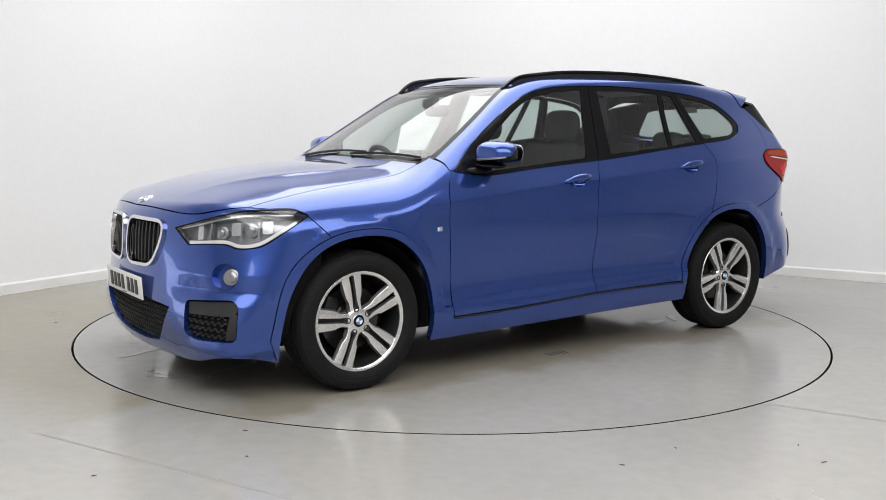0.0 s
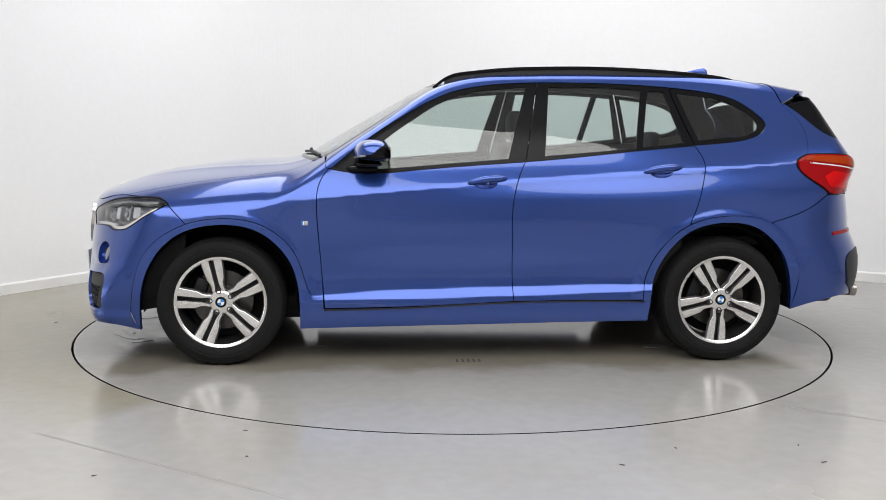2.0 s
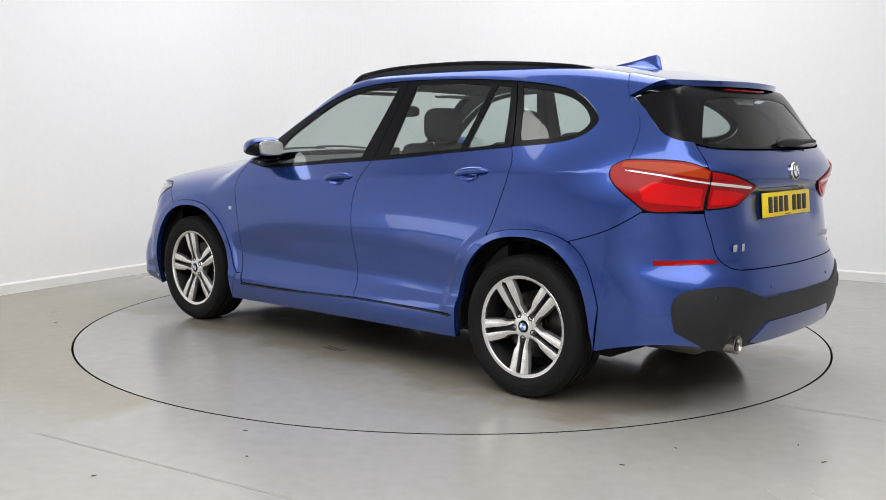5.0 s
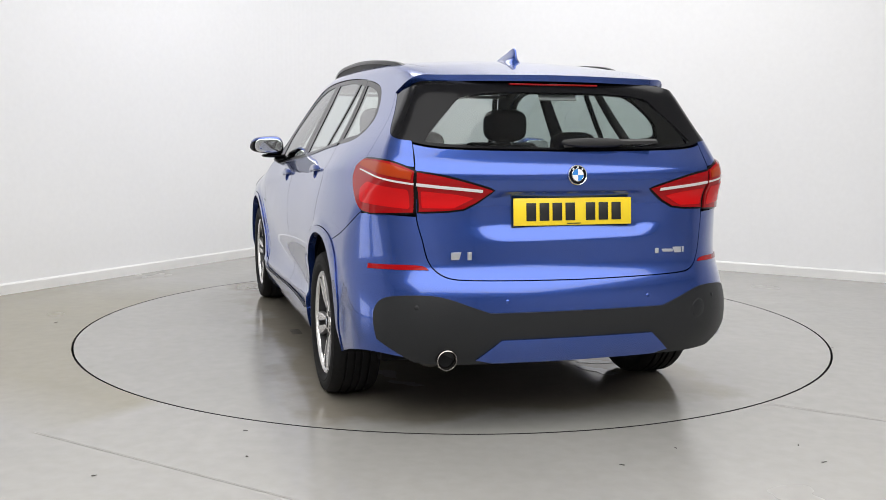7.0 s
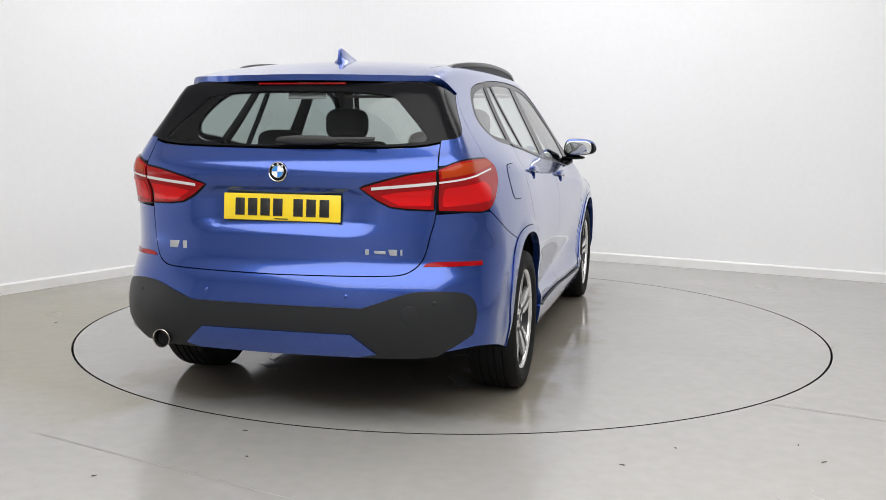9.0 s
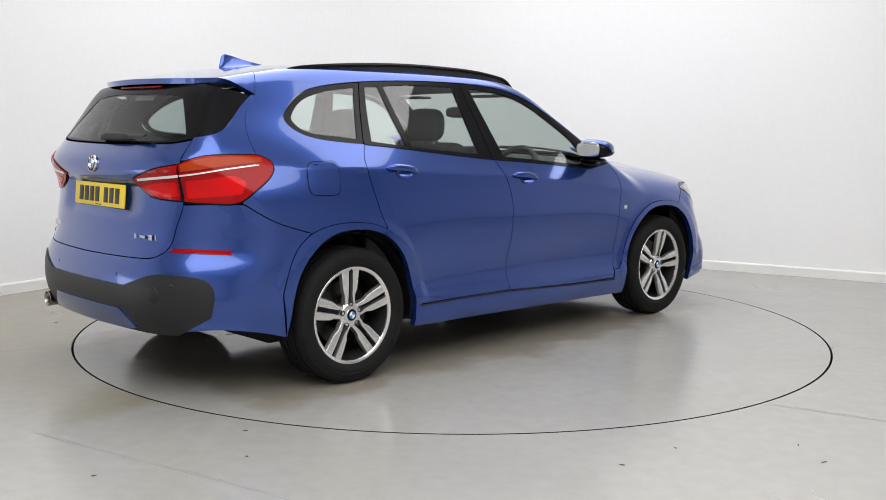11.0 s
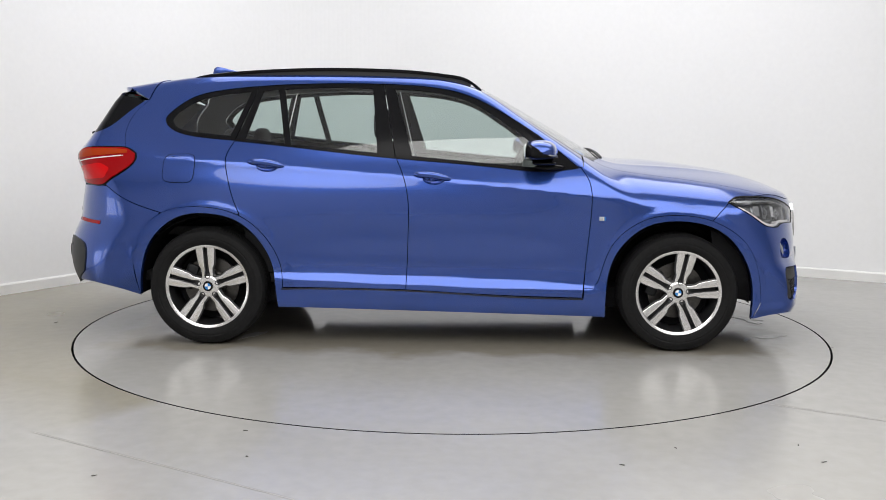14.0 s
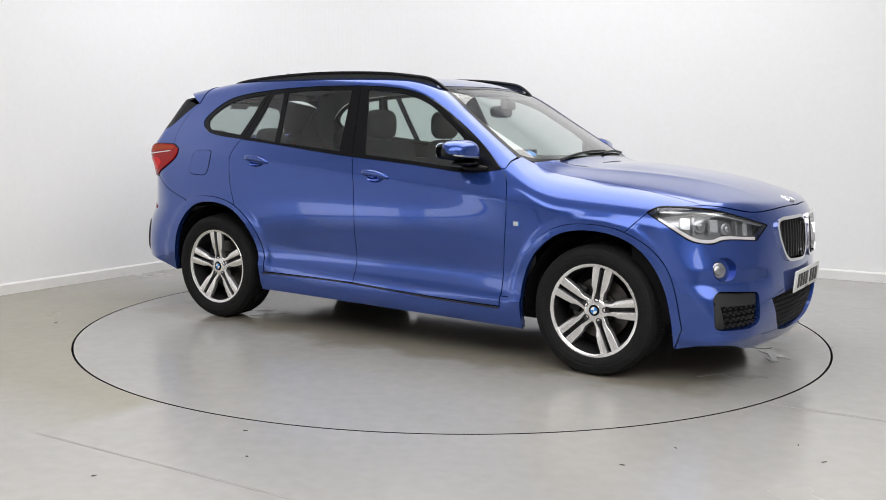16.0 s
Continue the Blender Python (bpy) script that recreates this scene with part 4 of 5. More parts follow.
part("brake_light", box(-1.968, -0.20, 1.427, -1.948, 0.20, 1.435, 0.003), RED_DARK, spoiler, "thin dark red high brake light")
part("washer_jet", box(-1.965, -0.02, 1.425, -1.93, 0.02, 1.438, 0.005), BLACK, spoiler)


def sweep(points, section, closed_ends=True):
    """A solid bar: at each point (place, right, up) the section of (right, up) pairs."""
    bm = bmesh.new()
    rows = [[bm.verts.new(Vector(p) + Vector(r) * a + Vector(u) * b) for a, b in section] for p, r, u in points]
    n = len(section)
    for a, b in zip(rows[:-1], rows[1:]):
        for i in range(n):
            bm.faces.new((a[i], a[(i + 1) % n], b[(i + 1) % n], b[i]))
    if closed_ends:
        bm.faces.new(rows[0]), bm.faces.new(rows[-1][::-1])
    return bm


rail_z = spline([(0.215, 1.470), (0.145, 1.522), (0.03, 1.552), (-0.10, 1.567), (-0.40, 1.583), (-0.70, 1.586), (-1.0, 1.576), (-1.32, 1.553), (-1.48, 1.525), (-1.575, 1.488)])
rail_y = spline([(0.215, 0.520), (0.0, 0.548), (-0.5, 0.560), (-1.1, 0.553), (-1.575, 0.515)])
xs = np.concatenate([np.linspace(0.215, -0.1, 16), np.linspace(-0.13, -1.2, 30), np.linspace(-1.22, -1.575, 16)])
sect = [(0.015, 0.0), (0.012, -0.010), (-0.012, -0.010), (-0.015, 0.0), (-0.011, 0.008), (0.0, 0.010), (0.011, 0.008)]
for sgn in (1, -1):
    line = [((x, sgn * y, z - 0.009), (0, 1, 0), (0, 0, 1)) for x, y, z in zip(xs, rail_y(xs), rail_z(xs))]
    part("roof_rail", sweep(line, sect), BLACK_GLOSS, car, "glossy black roof rail")
    xf = xs[(xs < 0.16) & (xs > -1.54)]
    zt = top_map(np.stack([xf, rail_y(xf)], 1))[:, 2]
    strip = [((x, sgn * y, (z + t) / 2 - 0.006), (0, 1, 0), (0, 0, max(0.1, (z - t) / 0.03))) for x, y, z, t in zip(xf, rail_y(xf), rail_z(xf), zt)]
    part("rail_foot", sweep(strip, [(0.006, -0.014), (-0.006, -0.014), (-0.006, 0.014), (0.006, 0.014)]), BLACK, car)
fin_rows = []
for x, w, h in ((-1.25, 0.006, 0.004), (-1.32, 0.032, 0.020), (-1.39, 0.044, 0.040), (-1.44, 0.048, 0.058), (-1.485, 0.046, 0.070), (-1.503, 0.040, 0.060), (-1.515, 0.030, 0.012)):
    zc = float(cabin_line([x])[0])
    fin_rows.append(((x, 0, zc - 0.006), (0, w, 0), (0, 0, h + 0.006)))
part("roof_fin", sweep(fin_rows, [(1, 0), (0.62, 0.10), (0.24, 0.40), (0.09, 0.95), (0, 1), (-0.09, 0.95), (-0.24, 0.40), (-0.62, 0.10), (-1, 0)]), PAINT, car)

# ---- wheels ----
def spoke_bar(sign):
    """One bar of a double spoke: (radius, middle, half-width, face)."""
    bm = bmesh.new()
    rows = []
    for r, s, w, y in ((0.034, 0.019, 0.008, 0.076), (0.058, 0.0250, 0.0075, 0.077), (0.080, 0.0225, 0.0085, 0.079), (0.100, 0.0215, 0.0105, 0.081), (0.122, 0.0270, 0.0155, 0.084), (0.160, 0.0300, 0.0180, 0.087), (0.230, 0.0340, 0.0210, 0.092)):
        s0, s1 = sign * (s - w), sign * (s + w)
        inner_cut, outer_cut = sign * (s - w - 0.002), sign * (s + w + 0.007)
        d = 0.022 if r > 0.08 else 0.03
        rows.append([bm.verts.new(v) for v in ((s0, y, r), (s1, y - 0.003, r), (outer_cut, y - d, r), (inner_cut, y - d, r))])
    for a, b in zip(rows[:-1], rows[1:]):
        for i in range(4):
            bm.faces.new((a[i], a[(i + 1) % 4], b[(i + 1) % 4], b[i]))
    bm.faces.new(rows[0]), bm.faces.new(rows[-1][::-1])
    bmesh.ops.bevel(bm, geom=[e for e in bm.edges if abs(e.verts[0].co.z - e.verts[1].co.z) > 0.01], offset=0.0025, segments=2, profile=0.5, affect="EDGES")
    return bm


def faced(ob):
    """Machined outer face, painted flanks."""
    ob.data.materials.append(SPOKE_FLANK)
    for f in ob.data.polygons:
        if f.normal.y < 0.75:
            f.material_index = 1
    return ob


def wheel(parent, x, y, turn, lean):
    w = new("wheel")
    w.parent = parent
    w.matrix_basis = pose(x, y, 0.334, 0, 0, turn) @ pose(0, 0, 0, 0, lean, 0)
    tread = [(0.318, -0.108), (0.328, -0.094), (0.3325, -0.078), (0.3335, -0.058), (0.325, -0.057), (0.325, -0.049), (0.3342, -0.048), (0.3345, -0.020), (0.326, -0.019), (0.326, -0.011), (0.3345, -0.010)]
    prof = [(0.236, -0.10), (0.250, -0.108), (0.285, -0.1125), *tread, *[(r, -h) for r, h in tread[::-1]], (0.312, 0.1085), (0.309, 0.1108), (0.3075, 0.1108), (0.306, 0.1118), (0.285, 0.1125), (0.2835, 0.1115), (0.276, 0.1113), (0.2745, 0.1121), (0.268, 0.111), (0.256, 0.107), (0.246, 0.101), (0.240, 0.096), (0.236, 0.094)]
    part("tyre", lathe(prof, 96), RUBBER, w, "black rubber tyre")
    part("rim", lathe([(0.2405, 0.090), (0.2420, 0.096), (0.2395, 0.0985), (0.2300, 0.0960), (0.2240, 0.0915), (0.2225, 0.084)], 96), ALLOY, w, "machined silver rim edge")
    part("barrel", lathe([(0.2225, 0.084), (0.219, 0.06), (0.212, 0.03), (0.212, -0.09), (0.236, -0.10), (0.236, 0.09)], 72), ALLOY_GREY, w, "dark grey wheel barrel")
    part("hub", lathe([(0.0, 0.082), (0.030, 0.082), (0.0315, 0.080), (0.044, 0.0795), (0.056, 0.0785), (0.064, 0.072), (0.070, 0.055), (0.066, 0.02), (0, 0.02)], 40), ALLOY, w)
    part("brake_disc", lathe([(0.02, 0.005), (0.085, 0.005), (0.088, -0.005), (0.158, -0.005), (0.158, -0.028), (0.02, -0.028)], 56), STEEL, w, "grey steel brake disc")
    cal = box(-0.075, -0.055, 0.095, 0.075, 0.020, 0.165, 0.015)
    bmesh.ops.rotate(cal, verts=cal.verts[:], cent=(0, 0, 0), matrix=Matrix.Rotation(radians(70 - lean), 3, "Y"))
    part("caliper", cal, GREY_PLASTIC, w)
    part("back_plate", lathe([(0.0, -0.05), (0.205, -0.05), (0.205, -0.06)], 40), SHELL, w)
    bars = None
    for k in range(5):
        for sgn in (1, -1):
            if bars is None or len(bars) < 2:
                ob = faced(part("spoke", spoke_bar(sgn), ALLOY, w))
                bars = (bars or []) + [ob.data]
            else:
                ob = new("spoke", bars[0 if sgn == 1 else 1])
                ob.parent = w
            ob.matrix_basis = pose(0, 0, 0, 0, -72 * k, 0)
        web = new("spoke_web", WEB[0]) if WEB else part("spoke_web", sweep([((0, 0.044, r), (h * 0.8, 0, 0), (0, 0.008, 0)) for r, h in ((0.05, 0.016), (0.09, 0.018), (0.13, 0.026), (0.19, 0.03), (0.228, 0.034))], [(1, -1), (1, 1), (-1, 1), (-1, -1)]), BLACK, w)
        WEB or WEB.append(web.data)
        web.parent = w
        web.matrix_basis = pose(0, 0, 0, 0, -72 * k, 0)
        a = radians(72 * k)
        bolt = new("bolt", BOLT[0]) if BOLT else part("bolt", lathe([(0.0, 0.0775), (0.0065, 0.0775), (0.0075, 0.0755), (0.0085, 0.0785), (0.0140, 0.0805), (0.0145, 0.0815), (0.0150, 0.0790), (0.0, 0.072)], 18), ALLOY_GREY, w)
        BOLT or BOLT.append(bolt.data)
        bolt.parent = w
        bolt.matrix_basis = pose(-0.058 * math.sin(a), 0.0, 0.058 * math.cos(a))
    cap = part("centre_cap", lathe([(0.0, 0.0855), (0.024, 0.0850), (0.0285, 0.083), (0.030, 0.080)], 32), BLACK_GLOSS, w)
    for k in range(4):
        bm = bmesh.new()
        vs = [bm.verts.new((0, 0.0862, 0))] + [bm.verts.new((0.018 * math.cos(a), 0.0860, 0.018 * math.sin(a))) for a in np.linspace(k * math.pi / 2, (k + 1) * math.pi / 2, 7)]
        bm.faces.new(vs)
        part("badge_quarter", bm, (BADGE_WHITE, BADGE_BLUE)[k % 2], cap)
    v = box(-0.003, 0.086, 0.222, 0.003, 0.096, 0.230, 0.001)
    part("valve", v, BLACK, w)
    return w


WEB, BOLT = [], []
# lean: how far the spokes have turned from upright, clockwise as seen from outside
for x, y, turn, lean in ((1.335, 0.780, 0, -12), (-1.335, 0.780, 0, -31), (1.335, -0.780, 180, 11), (-1.335, -0.780, 180, -3)):
    wheel(car, x, y, turn, -lean)

# wheel-arch liners
for x, r in ((1.335, 0.405), (-1.335, 0.405)):
    for sgn in (1, -1):
        bm = bmesh.new()
        rows = []
        for a in np.linspace(radians(-8), radians(188), 26):
            rows.append([bm.verts.new((x + rr * math.cos(a), sgn * yy, max(0.27, 0.334 + rr * math.sin(a)))) for rr, yy in ((0.03, 0.52), (r - 0.03, 0.52), (r, 0.56), (r, 0.84), (r - 0.006, 0.862))])
        for a, b in zip(rows[:-1], rows[1:]):
            for i in range(4):
                bm.faces.new((a[i], b[i], b[i + 1], a[i + 1]))
        part("wheel_arch_liner", bm, SHELL, car)
# ---- front lamps, grilles, plates ----
def scaled(poly, k):
    c = poly.mean(0)
    return c + (poly - c) * k


def ball(cx, cy, cz, rx, ry, rz, n=3.0, cut=None, u=28, v=18):
    """A rounded lump between a ball and a box."""
    bm = bmesh.new()
    pw = lambda t, e: math.copysign(abs(t) ** e, t)
    e = 2.0 / n
    rows = []
    for i in range(v + 1):
        b = -math.pi / 2 + math.pi * i / v
        rows.append([bm.verts.new((cx + rx * pw(math.cos(b), e) * pw(math.cos(a), e), cy + ry * pw(math.cos(b), e) * pw(math.sin(a), e), cz + rz * pw(math.sin(b), e))) for a in [2 * math.pi * j / u for j in range(u)]])
    for a, b in zip(rows[:-1], rows[1:]):
        for j in range(u):
            bm.faces.new((a[j], a[(j + 1) % u], b[(j + 1) % u], b[j]))
    bmesh.ops.remove_doubles(bm, verts=bm.verts[:], dist=1e-5)
    return bm


def disc_on(mapper, w, z, r, depth, off, n=24, ry=None):
    """A round flat plug whose face looks out of the surface at (w, z)."""
    p = mapper(np.array([[w, z]]))
    nm = Vector(normals(p)[0])
    p = Vector(p[0]) + nm * off
    q = nm.to_track_quat("Z", "Y").to_matrix().to_4x4()
    bm = lathe([(0, 0.004), (r * 0.6, 0.003), (r * 0.92, 0.0), (r, -0.004), (r, -depth), (0, -depth)], n, "z")
    bmesh.ops.transform(bm, matrix=Matrix.Translation(p) @ q, verts=bm.verts[:])
    return bm


def flipped(bm, m):
    if m:
        bmesh.ops.transform(bm, matrix=Matrix.Diagonal((1, -1, 1, 1)), verts=bm.verts[:])
    return bm


def band(line, half, mapper, off, flange=0.012):
    """A narrow strip along a line on the surface."""
    c = curve(line, 0.012)
    t = np.gradient(c, axis=0)
    t /= np.linalg.norm(t, axis=1)[:, None]
    s = np.stack([-t[:, 1], t[:, 0]], 1) * half
    return lay(np.concatenate([c + s, (c - s)[::-1]]), mapper, off=off, flange=flange, gap=0.0, grid=0.05)


drl_low = around(1, [(2.045, 0.535, 0.722), (1.99, 0.63, 0.728), (1.93, 0.715, 0.731), (1.905, 0.75, 0.719), (1.835, 0.808, 0.724), (1.76, 0.842, 0.762), (1.65, 0.858, 0.826)])
drl_top = around(1, [(2.05, 0.47, 0.783), (1.975, 0.605, 0.819), (1.846, 0.718, 0.856), (1.70, 0.785, 0.864), (1.64, 0.81, 0.862)])
for m in (False, True):
    head = sheet("headlight", [lay(lamp, front_map, off=-0.060, flange=0, gap=-0.004)], LAMP_DARK, car, m, "clear headlight with dark housing and bright light strips")
    sheet("light_strip", [band(drl_low, 0.0075, front_map, -0.014, 0.03)], WHITE_LENS, head, m, "white light strip")
    sheet("brow_strip", [band(drl_top, 0.006, front_map, -0.016, 0.02)], LAMP_BOWL, head, m)
    for x_, y_, z_, r_ in ((1.94, 0.66, 0.775, 0.020), (1.83, 0.755, 0.790, 0.022)):
        w_, zz = around(1, [(x_, y_, z_)])[0]
        part("projector_ring", flipped(disc_on(front_map, w_, zz, r_ + 0.012, 0.05, -0.040), m), LAMP_DARK, head)
        part("projector_lens", flipped(disc_on(front_map, w_, zz, r_ - 0.004, 0.02, -0.028), m), LAMP_DARK, head)
    for x_, y_, z_, ww in ((1.887, 0.710, 0.792, 0.022), (2.00, 0.56, 0.768, 0.016), (1.765, 0.795, 0.805, 0.024)):
        w_, zz = around(1, [(x_, y_, z_)])[0]
        plate_ = rounded([(w_ - ww, zz - 0.032), (w_ + ww, zz - 0.028), (w_ + ww, zz + 0.034), (w_ - ww, zz + 0.03)], 0.008)
        sheet("reflector_block", [lay(plate_, front_map, off=-0.034, flange=0.02, gap=0)], LAMP_BOWL, head, m)
    sheet("lamp_seal", [lay(shrink(lamp, -0.002), front_map, [shrink(lamp, 0.003)], off=0.0015, flange=0.01, gap=0, grid=0.05)], BLACK_GLOSS, head, m)
    for x_, y_, z_ in ((1.97, 0.615, 0.775), (1.868, 0.73, 0.795), (1.80, 0.775, 0.80)):
        w_, zz = around(1, [(x_, y_, z_)])[0]
        fin_ = rounded([(w_ - 0.004, zz - 0.045), (w_ + 0.004, zz - 0.045), (w_ + 0.006, zz + 0.04), (w_ - 0.002, zz + 0.04)], 0.002)
        sheet("lamp_fin", [lay(fin_, front_map, off=-0.026, flange=0.03, gap=0)], LAMP_DARK, head, m)
    cover = sheet("lamp_cover", [lay(lamp, front_map, off=-0.001, flange=0, gap=0.003)], CLEAR, head, m)
    cover.visible_shadow = False
    # fog lamp at the back of its round recess
    fw, fz = fog.mean(0)
    sheet("fog_recess", [lay(fog, front_map, off=-0.028, flange=0, gap=-0.003)], PAINT, car, m)
    fl = part("fog_lamp", flipped(disc_on(front_map, fw + 0.022, fz, 0.040, 0.03, -0.018), m), LAMP_DARK, car, "small round fog lamp")
    part("lens", flipped(disc_on(front_map, fw + 0.028, fz, 0.026, 0.01, -0.012), m), LAMP_DARK, fl)
    # kidney grille
    k_out = shrink(kidney, -0.007)
    sheet("grille_surround", [lay(k_out, front_map, [shrink(kidney, 0.008)], off=0.014, flange=0.045, gap=0.0, grid=0.03)], CHROME, car, m, "chrome grille surround")
    grille = sheet("grille", [lay(kidney, front_map, off=-0.045, flange=0, gap=-0.006)], SHELL, car, m, "black kidney grille with upright slats")
    w0, w1 = kidney[:, 0].min(), kidney[:, 0].max()
    for i in range(9):
        w_ = w0 + (w1 - w0) * (i + 0.6) / 9.2
        zs = np.linspace(0.58, 0.82, 60)
        ok = inside(shrink(kidney, 0.012), np.stack([np.full(60, w_), zs], 1))
        if ok.sum() < 4:
            continue
        z0, z1 = zs[ok][0], zs[ok][-1]
        sl = np.array([(w_ - 0.0065, z0), (w_ + 0.0065, z0), (w_ + 0.0065, z1), (w_ - 0.0065, z1)])
        sheet("slat", [lay(outline(*[[p] for p in sl]), front_map, off=-0.008, flange=0.04, gap=0, grid=0.05)], BLACK, grille, m)
    # side intake with its wavy mesh
    side_in = sheet("side_intake", [lay(intake, front_map, off=-0.035, flange=0, gap=-0.004)], SHELL, car, m, "black side air intake with wavy mesh")
    top_plate = rounded(around(1, [(2.072, 0.585, 0.460), (1.947, 0.802, 0.478), (1.937, 0.838, 0.45), (1.95, 0.825, 0.415), (2.07, 0.59, 0.405)]), 0.012)
    sheet("intake_panel", [lay(top_plate, front_map, off=-0.012, flange=0.02, gap=0)], BLACK, side_in, m)
    end_plate = rounded(around(1, [(1.955, 0.80, 0.425), (1.94, 0.838, 0.425), (1.95, 0.842, 0.305), (1.975, 0.79, 0.302)]), 0.008)
    sheet("intake_panel", [lay(end_plate, front_map, off=-0.013, flange=0.02, gap=0)], BLACK, side_in, m)
    for row in range(4):
        z_ = 0.405 - row * 0.030
        w_a, w_b = intake[:, 0].min() + 0.012, around(1, [(1.965, 0.79, 0.36)])[0, 0]
        ww = np.linspace(w_a, w_b, 66)
        ph = (ww * 30 + row * 0.5) % 1.0
        zz = z_ + 0.006 * np.clip(np.sin(ph * 2 * math.pi) * 2.2, -1, 1)
        sheet("mesh_bar", [lay(np.concatenate([np.stack([ww, zz + 0.0035], 1), np.stack([ww, zz - 0.0035], 1)[::-1]]), front_map, off=-0.016, flange=0.012, gap=0, grid=0.1)], BLACK, side_in, m)
mouth_in = sheet("lower_intake", [lay(mouth, front_map, off=-0.045, flange=0, gap=-0.004)], SHELL, car, label="black lower air intake with wavy mesh")
for row in range(8):
    z_ = 0.425 - row * 0.027
    ww = np.linspace(-0.5, 0.5, 300)
    ok = inside(shrink(mouth, 0.006), np.stack([ww, np.full(300, z_)], 1))
    if ok.sum() < 10:
        continue
    ww = ww[ok]
    ph = (ww * 34 + row * 0.5) % 1.0
    zz = z_ + 0.006 * np.clip(np.sin(ph * 2 * math.pi) * 2.2, -1, 1)
    sheet("mesh_bar", [lay(np.concatenate([np.stack([ww, zz + 0.003], 1), np.stack([ww, zz - 0.003], 1)[::-1]]), front_map, off=-0.018, flange=0.012, gap=0, grid=0.1)], BLACK, mouth_in)


def number_plate(name, x, z, lean, mat, heading, label):
    """A flat plate 0.52 by 0.111 m with dark bars in place of its characters."""
    pl = part(name, box(-0.26, -0.004, -0.0555, 0.26, 0.004, 0.0555, 0.003), mat, car, label)
    pl.matrix_basis = pose(x, 0, z, 0, 0, heading) @ pose(0, 0, 0, lean, 0, 0)
    xs_ = [-0.185, -0.128, -0.072, -0.015, 0.075, 0.132, 0.19]
    for c in xs_:
        part("plate_bar", box(c - 0.021, -0.0065, -0.036, c + 0.021, -0.0042, 0.036, 0.001), INK, pl)
    part("plate_bar", box(-0.03, -0.0055, -0.050, 0.03, -0.0042, -0.046), INK, pl)
    return pl


number_plate("front_plate", 2.168, 0.478, 4, WHITE_PLATE, 90, "white number plate with dark bars")
number_plate("rear_plate", -2.193, 0.915, -5, YELLOW, -90, "yellow number plate with dark bars")


def round_badge(name, place, way, r, parent):
    q = Vector(way).to_track_quat("Z", "Y").to_matrix().to_4x4()
    bm = lathe([(0, 0.004), (r * 0.62, 0.004), (r * 0.66, 0.0045), (r * 0.93, 0.004), (r, 0.001), (r, -0.006), (0, -0.006)], 40, "z")
    b = part(name, bm, BLACK_GLOSS, parent, "round badge with black ring and blue and white quarters")
    b.matrix_basis = Matrix.Translation(place) @ q
    part("badge_rim", lathe([(r * 0.94, 0.0035), (r * 1.0, 0.005), (r * 1.05, 0.002), (r * 1.05, -0.006), (r * 0.94, -0.006)], 40, "z"), CHROME, b)
    part("badge_inner_rim", lathe([(r * 0.60, 0.0045), (r * 0.64, 0.0062), (r * 0.68, 0.0045)], 40, "z"), CHROME, b)
    for k in range(4):
        bm = bmesh.new()
        vs = [bm.verts.new((0, 0, 0.0058))] + [bm.verts.new((0.61 * r * math.cos(a), 0.61 * r * math.sin(a), 0.0055)) for a in np.linspace(k * math.pi / 2, (k + 1) * math.pi / 2, 9)]
        bm.faces.new(vs)
        part("badge_quarter", bm, (BADGE_WHITE, BADGE_BLUE)[k % 2], b)
    for a in (50, 90, 130):
        mk = box(-0.0035, r * 0.72, 0.0045, 0.0035, r * 0.88, 0.0056)
        bmesh.ops.rotate(mk, verts=mk.verts[:], cent=(0, 0, 0), matrix=Matrix.Rotation(radians(a - 90), 3, "Z"))
        part("badge_mark", mk, BADGE_WHITE, b)


round_badge("rear_badge", (-2.226, 0, 1.064), (-1, 0, 0.12), 0.039, car)
zb = float(top_map(np.array([[2.050, 0.0]]))[0, 2])
round_badge("bonnet_badge", (2.050, 0, zb - 0.001), tuple(normals(np.array([[2.050, 0.0, zb]]))[0]), 0.039, car)

